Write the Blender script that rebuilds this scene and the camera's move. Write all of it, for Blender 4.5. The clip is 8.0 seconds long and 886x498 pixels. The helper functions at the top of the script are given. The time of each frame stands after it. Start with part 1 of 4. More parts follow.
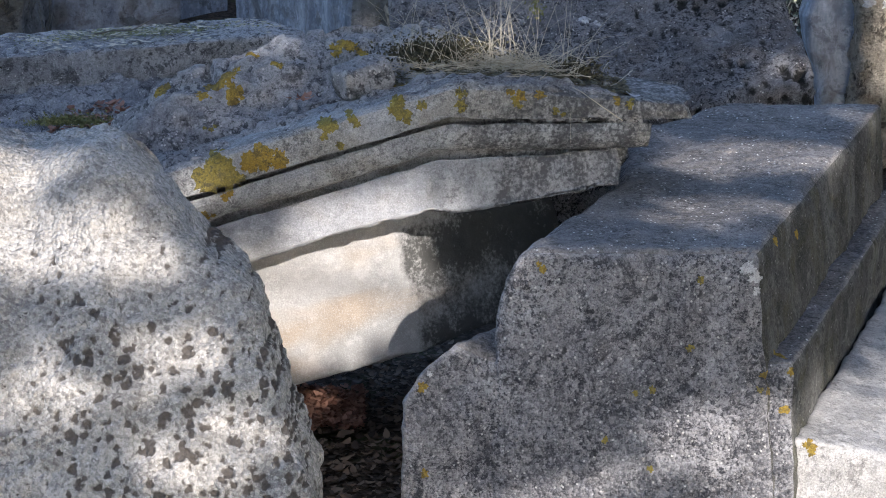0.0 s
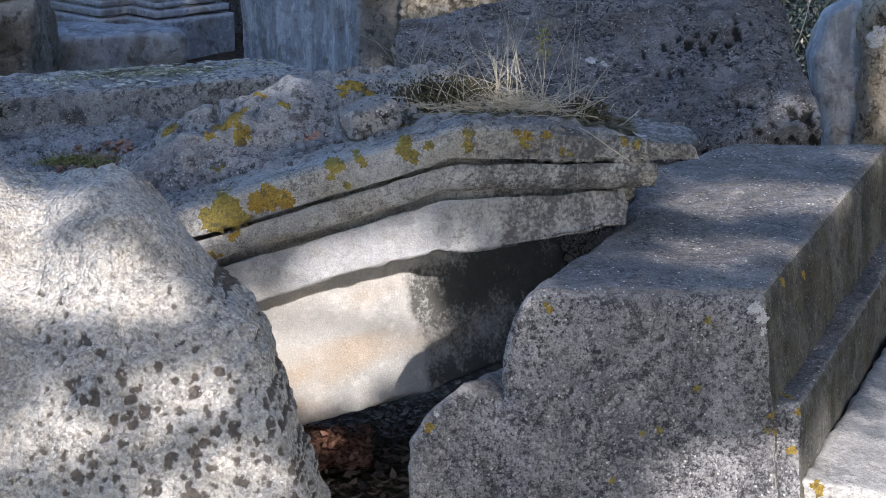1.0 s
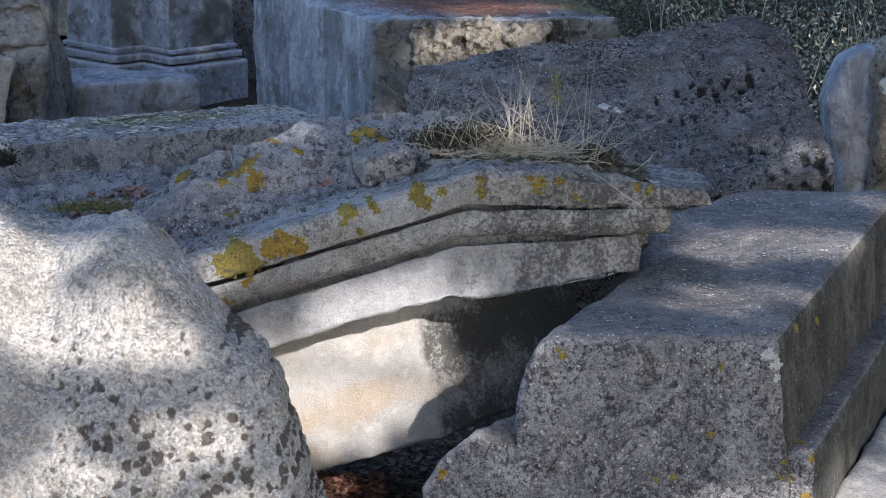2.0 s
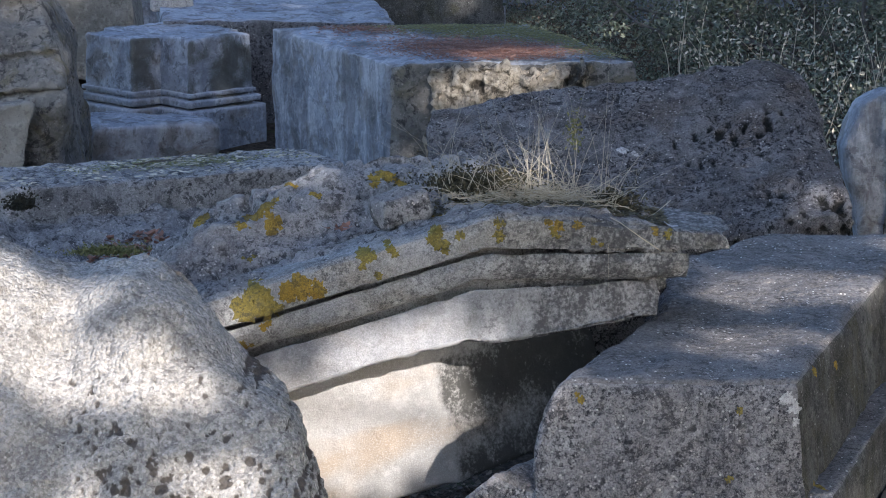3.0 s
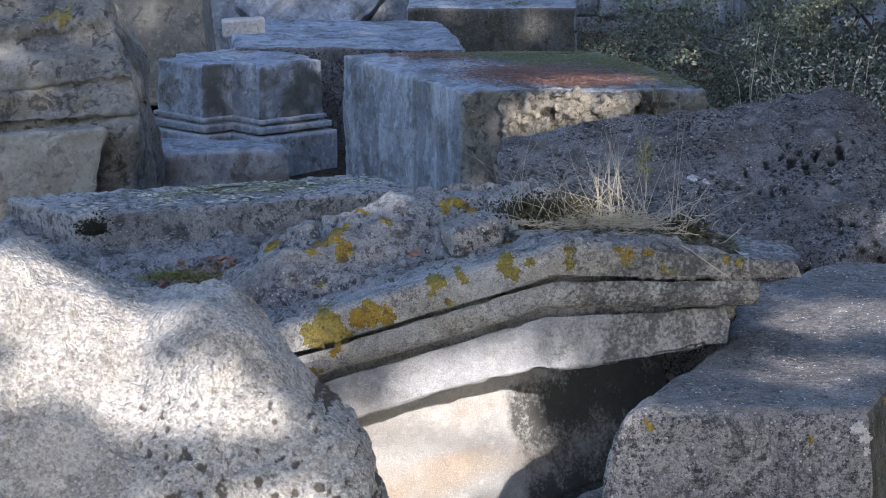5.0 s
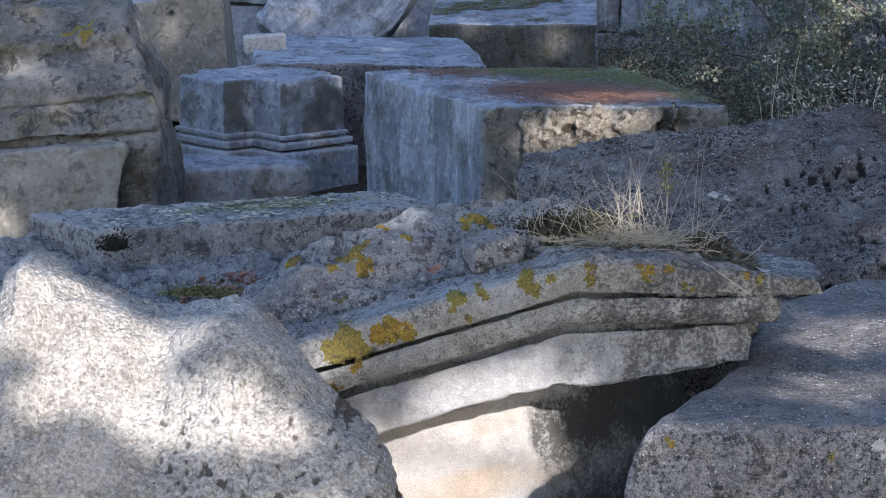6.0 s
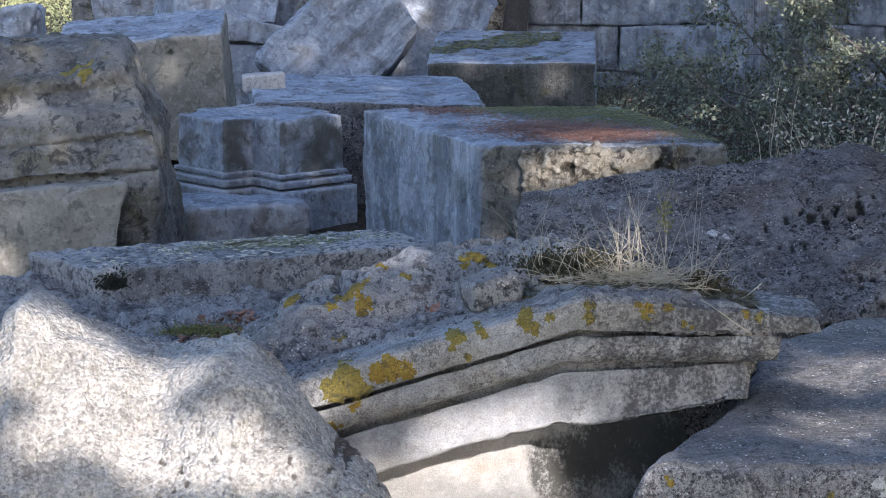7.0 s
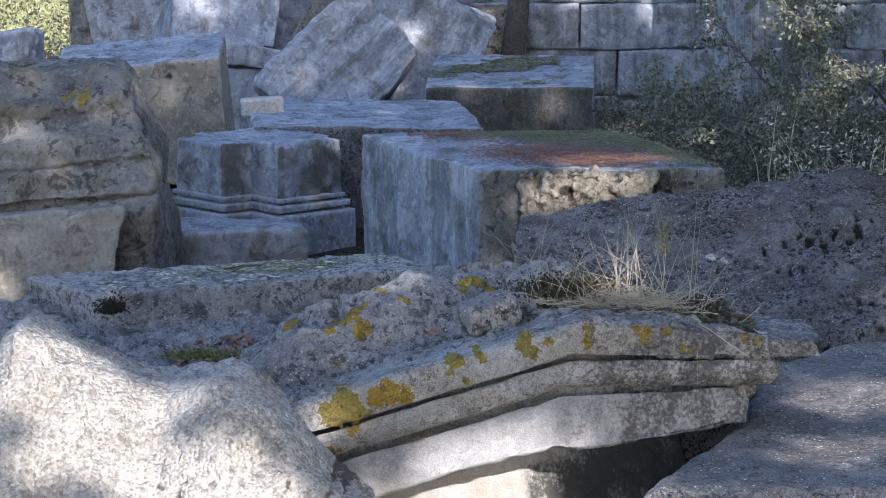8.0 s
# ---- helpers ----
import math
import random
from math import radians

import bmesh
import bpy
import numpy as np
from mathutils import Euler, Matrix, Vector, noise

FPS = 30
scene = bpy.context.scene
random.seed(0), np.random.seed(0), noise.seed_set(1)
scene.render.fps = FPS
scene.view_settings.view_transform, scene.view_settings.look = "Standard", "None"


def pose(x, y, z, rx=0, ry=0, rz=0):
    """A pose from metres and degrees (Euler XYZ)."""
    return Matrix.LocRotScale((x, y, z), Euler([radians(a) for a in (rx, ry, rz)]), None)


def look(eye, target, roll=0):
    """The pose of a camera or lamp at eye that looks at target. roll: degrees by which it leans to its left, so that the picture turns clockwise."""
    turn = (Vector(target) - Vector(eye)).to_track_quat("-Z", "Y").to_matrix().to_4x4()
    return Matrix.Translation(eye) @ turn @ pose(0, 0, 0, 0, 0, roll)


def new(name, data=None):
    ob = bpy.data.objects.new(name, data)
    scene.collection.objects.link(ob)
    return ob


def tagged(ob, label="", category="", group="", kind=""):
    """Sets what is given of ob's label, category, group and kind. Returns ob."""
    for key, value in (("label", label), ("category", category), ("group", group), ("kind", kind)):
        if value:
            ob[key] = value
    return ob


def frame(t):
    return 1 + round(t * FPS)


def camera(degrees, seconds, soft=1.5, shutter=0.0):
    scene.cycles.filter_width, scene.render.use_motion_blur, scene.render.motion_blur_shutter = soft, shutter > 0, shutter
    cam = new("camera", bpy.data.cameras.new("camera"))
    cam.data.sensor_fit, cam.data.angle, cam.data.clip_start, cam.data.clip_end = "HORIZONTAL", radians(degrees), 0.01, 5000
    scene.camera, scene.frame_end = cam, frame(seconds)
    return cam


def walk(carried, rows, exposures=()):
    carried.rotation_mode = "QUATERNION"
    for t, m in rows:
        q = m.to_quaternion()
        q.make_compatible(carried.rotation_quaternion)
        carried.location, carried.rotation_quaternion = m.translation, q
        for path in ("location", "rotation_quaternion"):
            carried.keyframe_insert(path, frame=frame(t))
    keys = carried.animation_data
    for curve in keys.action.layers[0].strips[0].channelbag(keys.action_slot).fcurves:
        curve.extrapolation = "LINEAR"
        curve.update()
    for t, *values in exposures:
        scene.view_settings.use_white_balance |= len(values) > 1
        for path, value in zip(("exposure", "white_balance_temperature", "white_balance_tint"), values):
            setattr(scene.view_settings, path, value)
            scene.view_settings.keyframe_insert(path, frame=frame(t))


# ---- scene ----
from mathutils.bvhtree import BVHTree

# ---------------------------------------------------------------- camera
cam = camera(19.77, 8.0, soft=0.95)
EYE = (0.0, 0.0, 1.7)
TURNS = [
    (0.0, 75.339, -0.177, -1.459), (0.5, 75.708, -0.189, -1.432), (1.0, 76.244, -0.174, -1.300),
    (1.5, 76.860, -0.135, -1.266), (1.7, 76.994, -0.120, -1.177), (2.8, 78.173, -0.050, -0.675),
    (3.0, 78.268, -0.039, -0.611), (3.5, 78.379, 0.014, -0.374), (4.0, 78.620, 0.000, 0.000),
    (4.5, 78.773, 0.018, 0.356), (4.7, 78.786, 0.015, 0.636), (5.8, 79.203, -0.002, 1.433),
    (6.0, 79.238, -0.004, 1.468), (6.5, 79.637, 0.025, 1.415), (7.0, 80.107, 0.044, 1.438),
    (7.5, 80.164, 0.051, 1.409), (8.0, 80.648, 0.071, 1.396),
]
walk(cam, [(t, pose(*EYE, rx, ry, rz)) for t, rx, ry, rz in TURNS], exposures=[(0.0, 1.12, 6000, 16), (8.0, 1.35, 6000, 17)])

# ---------------------------------------------------------------- light
SUN_TURN, SUN_UP = 22.5, 26.0        # degrees to the right of straight behind the eye, and above the horizon
TO_SUN = Vector((math.sin(radians(SUN_TURN)) * math.cos(radians(SUN_UP)),
                 -math.cos(radians(SUN_TURN)) * math.cos(radians(SUN_UP)), math.sin(radians(SUN_UP))))
world = bpy.data.worlds.new("sky")
scene.world = world
world.use_nodes = True
wn = world.node_tree.nodes
sky = wn.new("ShaderNodeTexSky")
sky.sky_type, sky.sun_disc = "NISHITA", False
sky.sun_elevation, sky.sun_rotation = radians(SUN_UP), radians(180.0 - SUN_TURN)
world.node_tree.links.new(sky.outputs[0], wn["Background"].inputs[0])
wn["Background"].inputs[1].default_value = 0.15
sun = new("sun", bpy.data.lights.new("sun", "SUN"))
sun.data.energy, sun.data.angle, sun.data.color = 3.0, radians(0.53), (1.0, 0.93, 0.82)
sun.matrix_world = look(TO_SUN * 20, (0, 0, 0))

# ---------------------------------------------------------------- noise and mesh helpers


def lattice(i, j, k, seed):
    h = (i * 374761393 + j * 668265263 + k * 2147483647 + seed * 974711) & 0xFFFFFFFF
    h = ((h ^ (h >> 13)) * 1274126177) & 0xFFFFFFFF
    return ((h ^ (h >> 16)) & 0xFFFF) / 65535.0


def vnoise(p, seed=0):
    """Smooth value noise in [-1, 1] at the rows of p."""
    b = np.floor(p).astype(np.int64)
    f = p - b
    f = f * f * f * (f * (f * 6 - 15) + 10)
    out = np.zeros(len(p))
    for dx in (0, 1):
        for dy in (0, 1):
            for dz in (0, 1):
                w = (f[:, 0] if dx else 1 - f[:, 0]) * (f[:, 1] if dy else 1 - f[:, 1]) * (f[:, 2] if dz else 1 - f[:, 2])
                out += w * lattice(b[:, 0] + dx, b[:, 1] + dy, b[:, 2] + dz, seed)
    return out * 2 - 1


def fbm(p, size, octaves=4, seed=0, gain=0.5):
    out, a, q = np.zeros(len(p)), 1.0, p / size + 31.7
    for o in range(octaves):
        out += a * vnoise(q, seed + 17 * o)
        a *= gain
        q = q * 2.03 + 5.1
    return out


def knots(x, pairs):
    xs, ys = zip(*pairs)
    return np.interp(x, xs, ys)


def grid_box(nx, ny, nz):
    """A closed box of unit size round the origin, each face a grid; vertices shared."""
    index, verts, faces = {}, [], []

    def vid(i, j, k):
        key = (i, j, k)
        if key not in index:
            index[key] = len(verts)
            verts.append((i / nx - 0.5, j / ny - 0.5, k / nz - 0.5))
        return index[key]
    for i in range(nx):
        for j in range(ny):
            faces.append((vid(i, j, 0), vid(i, j + 1, 0), vid(i + 1, j + 1, 0), vid(i + 1, j, 0)))
            faces.append((vid(i, j, nz), vid(i + 1, j, nz), vid(i + 1, j + 1, nz), vid(i, j + 1, nz)))
    for i in range(nx):
        for k in range(nz):
            faces.append((vid(i, 0, k), vid(i + 1, 0, k), vid(i + 1, 0, k + 1), vid(i, 0, k + 1)))
            faces.append((vid(i, ny, k), vid(i, ny, k + 1), vid(i + 1, ny, k + 1), vid(i + 1, ny, k)))
    for j in range(ny):
        for k in range(nz):
            faces.append((vid(0, j, k), vid(0, j, k + 1), vid(0, j + 1, k + 1), vid(0, j + 1, k)))
            faces.append((vid(nx, j, k), vid(nx, j + 1, k), vid(nx, j + 1, k + 1), vid(nx, j, k + 1)))
    return np.array(verts), np.array(faces)


def normals_of(v, f):
    n = np.zeros_like(v)
    fn = np.cross(v[f[:, 2]] - v[f[:, 0]], v[f[:, 3]] - v[f[:, 1]])
    for c in range(4):
        np.add.at(n, f[:, c], fn)
    return n / (np.linalg.norm(n, axis=1, keepdims=True) + 1e-12)


def mesh_from(name, v, f, material=None, smooth=True):
    me = bpy.data.meshes.new(name)
    me.from_pydata([tuple(q) for q in v], [], [tuple(int(i) for i in q) for q in f])
    me.polygons.foreach_set("use_smooth", [smooth] * len(me.polygons))
    if material:
        me.materials.append(material)
    me.update()
    return me


def worley(p, size, seed, along=(1, 1, 1)):
    """Distance to the nearest of scattered points, one in each cell of that size, and a random number of that point."""
    q = p / size
    b = np.floor(q).astype(np.int64)
    best, ident = np.full(len(p), 9.0), np.zeros(len(p))
    for dx in (-1, 0, 1):
        for dy in (-1, 0, 1):
            for dz in (-1, 0, 1):
                c = b + np.array([dx, dy, dz])
                at = c + np.c_[lattice(c[:, 0], c[:, 1], c[:, 2], seed), lattice(c[:, 0], c[:, 1], c[:, 2], seed + 1), lattice(c[:, 0], c[:, 1], c[:, 2], seed + 2)]
                d = np.linalg.norm((q - at) * along, axis=1)
                ident = np.where(d < best, lattice(c[:, 0], c[:, 1], c[:, 2], seed + 3), ident)
                best = np.minimum(best, d)
    return best, ident


def stone_mesh(name, dims, material, cell=0.02, edge=0.02, chip=0.6, rough=0.006, lump=0.012, seed=0, warp=None, pits=None, zone=None, flat=1.0, sides=None, ragged=0.12):
    """A worn block: a gridded box with rounded, chipped edges, a lumpy and a rough surface. dims: metres; warp: shapes the points
    once they are in metres; pits: (spacing, depth, share) of weathered holes, within zone, a weight of the points; sides: a material
    for the faces of the box named by axis and end, as (0, 1) for the far x end; ragged: how far pits stray from round."""
    n = [max(3, min(330, int(round(d / cell)))) for d in dims]
    v, f = grid_box(*n)
    d = np.array(dims)
    middle = v[f].mean(1)
    v = v * d
    r = edge * (1 + chip * fbm(v, 0.09 + edge, 3, seed))
    r = np.clip(r, 0.25 * edge, 0.49 * d.min())[:, None]
    core = np.clip(v, -(d / 2 - r), d / 2 - r)
    away = v - core
    length = np.linalg.norm(away, axis=1, keepdims=True)
    v = core + away / np.maximum(length, 1e-9) * np.minimum(r, length)
    if warp:
        v = warp(v, d)
    nor = normals_of(v, f)
    h = lump * fbm(v, 0.25, 3, seed + 3) + rough * fbm(v, 0.035, 3, seed + 9, 0.55)
    dirt_shade = np.zeros(len(v))
    if pits:
        spacing, depth, share = pits
        w = v + spacing * ragged * np.c_[fbm(v, spacing * 0.5, 3, 3, 0.7), fbm(v, spacing * 0.5, 3, 4, 0.7), fbm(v, spacing * 0.5, 3, 5, 0.7)]
        dist, ident = worley(w * np.array([1, flat, 1]), spacing, seed + 21, (1, 1 if flat else 0, 1))
        weight = zone(v) if zone else np.ones(len(v))
        size = np.clip((share * weight - ident) / max(share, 1e-6), 0, 1) * 0.24 + 0.14
        dirt_shade = np.clip((size - dist) * 5, 0, 1) * (ident < share * weight)
        h -= depth * dirt_shade
    v = v + nor * h[:, None]
    me = mesh_from(name, v, f, material)
    for (axis, end), other in (sides or {}).items():
        me.materials.append(other)
        slot = np.zeros(len(f), np.int32)
        me.polygons.foreach_get("material_index", slot)
        slot[(middle[:, axis] * (1 if end else -1)) > 0.4999] = len(me.materials) - 1
        me.polygons.foreach_set("material_index", slot)
    # A zone without pits carries painted shade, with grime on the marble body.
    if zone and not pits:
        dirt_shade = zone(v)
    if pits or zone:
        me.attributes.new("dirt_shade", "FLOAT", "POINT").data.foreach_set("value", dirt_shade)
    return me


def skewed(seed, share):
    """A warp that moves a block's eight corners about, so that no two edges stay parallel."""
    move = np.random.default_rng(seed).uniform(-share, share, (2, 2, 2, 3))

    def warp(v, d):
        t = v / d + 0.5
        out = v.copy()
        for i in (0, 1):
            for j in (0, 1):
                for k in (0, 1):
                    w = (t[:, 0] if i else 1 - t[:, 0]) * (t[:, 1] if j else 1 - t[:, 1]) * (t[:, 2] if k else 1 - t[:, 2])
                    out += w[:, None] * move[i, j, k] * d
        return out
    return warp


def part(name, mesh, parent, label="", matrix=None):
    """One mesh object under a thing or a part."""
    ob = new(name, mesh)
    ob.parent = parent
    if matrix is not None:
        ob.matrix_basis = matrix
    return tagged(ob, label) if label else ob


def thing(name, label, category, mesh=None, matrix=None, group="", kind=""):
    ob = new(name, mesh)
    if matrix is not None:
        ob.matrix_basis = matrix
    return tagged(ob, label, category, group, kind)


# ---------------------------------------------------------------- materials


class Nodes:
    """Short names for building a node tree."""

    def __init__(self, name):
        self.mat = bpy.data.materials.new(name)
        self.mat.use_nodes = True
        self.tree = self.mat.node_tree
        self.bsdf = self.tree.nodes["Principled BSDF"]
        self.coords = self.tree.nodes.new("ShaderNodeTexCoord").outputs["Object"]

    def link(self, a, b):
        self.tree.links.new(a, b)

    def stretch(self, sx, sy, sz, vector=None):
        m = self.tree.nodes.new("ShaderNodeMapping")
        m.inputs["Scale"].default_value = (sx, sy, sz)
        self.link(vector or self.coords, m.inputs["Vector"])
        return m.outputs[0]

    def noise(self, scale, detail=6, rough=0.6, vector=None, warp=0.0):
        n = self.tree.nodes.new("ShaderNodeTexNoise")
        n.inputs["Scale"].default_value, n.inputs["Detail"].default_value = scale, detail
        n.inputs["Roughness"].default_value, n.inputs["Distortion"].default_value = rough, warp
        self.link(vector or self.coords, n.inputs["Vector"])
        return n.outputs["Fac"]

    def cells(self, scale, vector=None, feature="F1"):
        n = self.tree.nodes.new("ShaderNodeTexVoronoi")
        n.feature = feature
        n.inputs["Scale"].default_value = scale
        self.link(vector or self.coords, n.inputs["Vector"])
        return n.outputs["Distance"]

    def ramp(self, value, low, high, a=0.0, b=1.0):
        n = self.tree.nodes.new("ShaderNodeMapRange")
        n.interpolation_type = "SMOOTHSTEP"
        for key, x in (("From Min", low), ("From Max", high), ("To Min", a), ("To Max", b)):
            n.inputs[key].default_value = x
        self.link(value, n.inputs["Value"])
        return n.outputs["Result"]

    def maths(self, kind, a, b):
        n = self.tree.nodes.new("ShaderNodeMath")
        n.operation = kind
        for slot, x in zip(n.inputs, (a, b)):
            if isinstance(x, (int, float)):
                slot.default_value = x
            else:
                self.link(x, slot)
        return n.outputs[0]

    def mix(self, fac, a, b):
        n = self.tree.nodes.new("ShaderNodeMix")
        n.data_type = "RGBA"
        if isinstance(fac, (int, float)):
            n.inputs["Factor"].default_value = fac
        else:
            self.link(fac, n.inputs["Factor"])
        for slot, x in ((n.inputs["A"], a), (n.inputs["B"], b)):
            if isinstance(x, tuple):
                slot.default_value = (*x, 1.0)
            else:
                self.link(x, slot)
        return n.outputs["Result"]

    def finish(self, colour, rough=0.9, height=None, depth=0.003, strength=0.6, specular=0.25):
        self.link(colour, self.bsdf.inputs["Base Color"]) if not isinstance(colour, tuple) else None
        if isinstance(colour, tuple):
            self.bsdf.inputs["Base Color"].default_value = (*colour, 1.0)
        self.bsdf.inputs["Roughness"].default_value = rough
        self.bsdf.inputs["Specular IOR Level"].default_value = specular
        if height is not None:
            b = self.tree.nodes.new("ShaderNodeBump")
            b.inputs["Distance"].default_value, b.inputs["Strength"].default_value = depth, strength
            self.link(height, b.inputs["Height"])
            self.link(b.outputs["Normal"], self.bsdf.inputs["Normal"])
        return self.mat


def stone_material(name, base, pale, dark, speck=0.5, blotch=0.5, grain=300.0, grit=0.0, streak=0.0, stain=None, depth=0.003, fleck=0.5, pit=None, tint=None, calm=1.0, fray=1.0):
    """Weathered stone: broad tone patches, dark crust specks of three sizes, pale flecks; rain streaks, stains, grime
    in pits and painted shade, both in the pit colour, where asked; calm: share of the finest grain; fray: how ragged
    these last two are.
    """
    n = Nodes(name)
    broad = n.noise(4.5, 5, 0.6, warp=0.4)
    mid = n.noise(26.0, 6, 0.65)
    small = n.noise(130.0, 4, 0.65)
    fine = n.noise(grain, 3, 0.7)
    c = n.mix(n.ramp(broad, 0.38, 0.64), base, pale)
    c = n.mix(n.maths("MULTIPLY", n.ramp(mid, 0.50, 0.62), 0.5), c, tuple(min(0.85, 1.35 * a) for a in pale))
    if tint:
        c = n.mix(n.maths("MULTIPLY", n.ramp(n.noise(6.5, 4, 0.6, warp=0.7), 0.50, 0.64), 0.7), c, tint)
    if streak:
        s = n.noise(6.0, 7, 0.7, n.stretch(1.0, 1.0, 0.16), 0.3)
        c = n.mix(n.maths("MULTIPLY", n.ramp(s, 0.47, 0.60), streak), c, dark)
        s = n.noise(9.0, 6, 0.65, n.stretch(1.0, 1.0, 0.12), 0.3)
        c = n.mix(n.maths("MULTIPLY", n.ramp(s, 0.55, 0.66), streak), c, tuple(min(0.8, 1.4 * a) for a in pale))
    if stain:
        s = n.noise(2.6, 3, 0.5, n.stretch(0.6, 0.6, 1.8), 0.6)
        c = n.mix(n.maths("MULTIPLY", n.ramp(s, 0.5, 0.66), 0.75), c, stain)
    patch = n.ramp(n.noise(13.0, 7, 0.72, warp=0.6), 0.53, 0.60)
    c = n.mix(n.maths("MULTIPLY", patch, blotch), c, dark)
    zone = n.ramp(n.noise(7.5, 4, 0.6, warp=0.5), 0.36, 0.58, 0.25, 1.0)
    crust = n.maths("MULTIPLY", n.ramp(n.noise(58.0, 5, 0.65), 0.535, 0.585), zone)
    c = n.mix(n.maths("MULTIPLY", crust, speck), c, dark)
    crust = n.maths("MULTIPLY", n.ramp(small, 0.535, 0.60), zone)
    c = n.mix(n.maths("MULTIPLY", crust, speck * calm), c, dark)
    c = n.mix(n.ramp(fine, 0.50, 0.64, 0.0, (0.55 * speck + 0.1) * calm), c, dark)
    c = n.mix(n.ramp(fine, 0.48, 0.36, 0.0, 0.35 * calm), c, tuple(min(0.85, 1.3 * a + 0.05) for a in pale))
    if grit:
        v = n.tree.nodes.new("ShaderNodeTexVoronoi")
        v.inputs["Scale"].default_value = 150.0
        n.link(n.coords, v.inputs["Vector"])
        tone = n.tree.nodes.new("ShaderNodeSeparateColor")
        n.link(v.outputs["Color"], tone.inputs[0])
        c = n.mix(n.ramp(tone.outputs[0], 0.55, 1.0, 0.0, grit), c, dark)
        c = n.mix(n.ramp(tone.outputs[1], 0.6, 1.0, 0.0, grit), c, tuple(min(0.85, 1.35 * a) for a in pale))
    bright = n.ramp(n.cells(85.0), 0.24, 0.14)
    c = n.mix(n.maths("MULTIPLY", n.maths("MULTIPLY", bright, n.ramp(n.noise(31.0), 0.48, 0.56)), fleck), c, (0.70, 0.68, 0.64))
    g = n.tree.nodes.new("ShaderNodeNewGeometry")
    c = n.mix(n.maths("MULTIPLY", n.ramp(g.outputs["Pointiness"], 0.515, 0.58), 0.45), c, tuple(min(0.8, 1.25 * a + 0.03) for a in pale))
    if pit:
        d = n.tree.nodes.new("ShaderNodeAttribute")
        d.attribute_name = "dirt_shade"
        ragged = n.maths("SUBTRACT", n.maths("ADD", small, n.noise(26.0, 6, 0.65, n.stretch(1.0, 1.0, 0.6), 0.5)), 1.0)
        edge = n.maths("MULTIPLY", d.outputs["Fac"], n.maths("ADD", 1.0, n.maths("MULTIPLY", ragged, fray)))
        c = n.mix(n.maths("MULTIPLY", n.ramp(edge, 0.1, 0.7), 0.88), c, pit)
    h = n.maths("ADD", n.maths("MULTIPLY", fine, 0.7 * calm), n.maths("ADD", mid, n.maths("ADD", n.maths("MULTIPLY", small, 0.6), n.maths("MULTIPLY", n.noise(58.0, 5, 0.65), 0.8))))
    if grit:
        h = n.maths("SUBTRACT", n.maths("MULTIPLY", h, 0.5), n.maths("MULTIPLY", n.cells(150.0), 0.5))
    return n.finish(c, 0.92, h, depth, 1.0, 0.2)


GREY_STONE = stone_material("weathered_grey_limestone", (0.20, 0.195, 0.20), (0.36, 0.35, 0.345), (0.035, 0.036, 0.042), 0.85, 0.75, grit=0.32, depth=0.008, fleck=0.6, streak=0.34, pit=(0.04, 0.04, 0.042))
WORN_TOP = stone_material("brown_grey_worn_top", (0.185, 0.172, 0.160), (0.27, 0.252, 0.235), (0.06, 0.056, 0.053), 0.65, 0.5, grit=0.3, depth=0.006, fleck=1.0, tint=(0.15, 0.138, 0.128))
# Streaks and olive tint; base darkened as painted shade for the stepped block's side.
DARK_SIDE = stone_material("rain_washed_side", (0.085, 0.083, 0.074), (0.165, 0.16, 0.145), (0.03, 0.03, 0.027), 0.5, 0.6, streak=0.5, depth=0.005, fleck=0.3, tint=(0.095, 0.09, 0.05))
TOP_STONE = stone_material("dusty_pale_stone", (0.40, 0.385, 0.36), (0.52, 0.50, 0.47), (0.12, 0.115, 0.11), 0.45, 0.2, depth=0.004)
# Dark in itself; on block_core and rear_body it stands in for shade.
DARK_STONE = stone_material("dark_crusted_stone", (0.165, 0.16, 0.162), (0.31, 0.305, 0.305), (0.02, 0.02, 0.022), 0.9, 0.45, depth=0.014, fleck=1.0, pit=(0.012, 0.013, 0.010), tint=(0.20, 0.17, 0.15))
PALE_ROCK = stone_material("pale_grainy_limestone", (0.37, 0.35, 0.312), (0.465, 0.442, 0.40), (0.11, 0.10, 0.09), 0.45, 0.25, 170.0, grit=0.40, depth=0.009, fleck=0.5, pit=(0.072, 0.06, 0.05), tint=(0.27, 0.26, 0.24), fray=0.8)
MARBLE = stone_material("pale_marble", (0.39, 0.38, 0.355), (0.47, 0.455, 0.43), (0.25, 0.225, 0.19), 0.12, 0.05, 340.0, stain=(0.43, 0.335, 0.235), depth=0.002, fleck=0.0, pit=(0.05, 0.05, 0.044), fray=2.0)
MOULDING = stone_material("weathered_moulding_marble", (0.33, 0.33, 0.325), (0.46, 0.455, 0.44), (0.06, 0.06, 0.06), 0.5, 0.28, 300.0, depth=0.004, fleck=0.2, pit=(0.075, 0.075, 0.076), tint=(0.28, 0.26, 0.22), fray=3.4)
CORONA = stone_material("washed_marble", (0.285, 0.285, 0.287), (0.36, 0.356, 0.35), (0.10, 0.097, 0.094), 0.22, 0.15, 300.0, depth=0.003, fleck=0.1, pit=(0.075, 0.075, 0.077), tint=(0.31, 0.295, 0.27), fray=3.4)
BLUE_STONE = stone_material("streaked_grey_marble", (0.25, 0.28, 0.325), (0.40, 0.425, 0.465), (0.075, 0.08, 0.088), 0.25, 0.45, 60.0, streak=0.5, depth=0.006, fleck=0.1, tint=(0.21, 0.205, 0.19), calm=0.2)
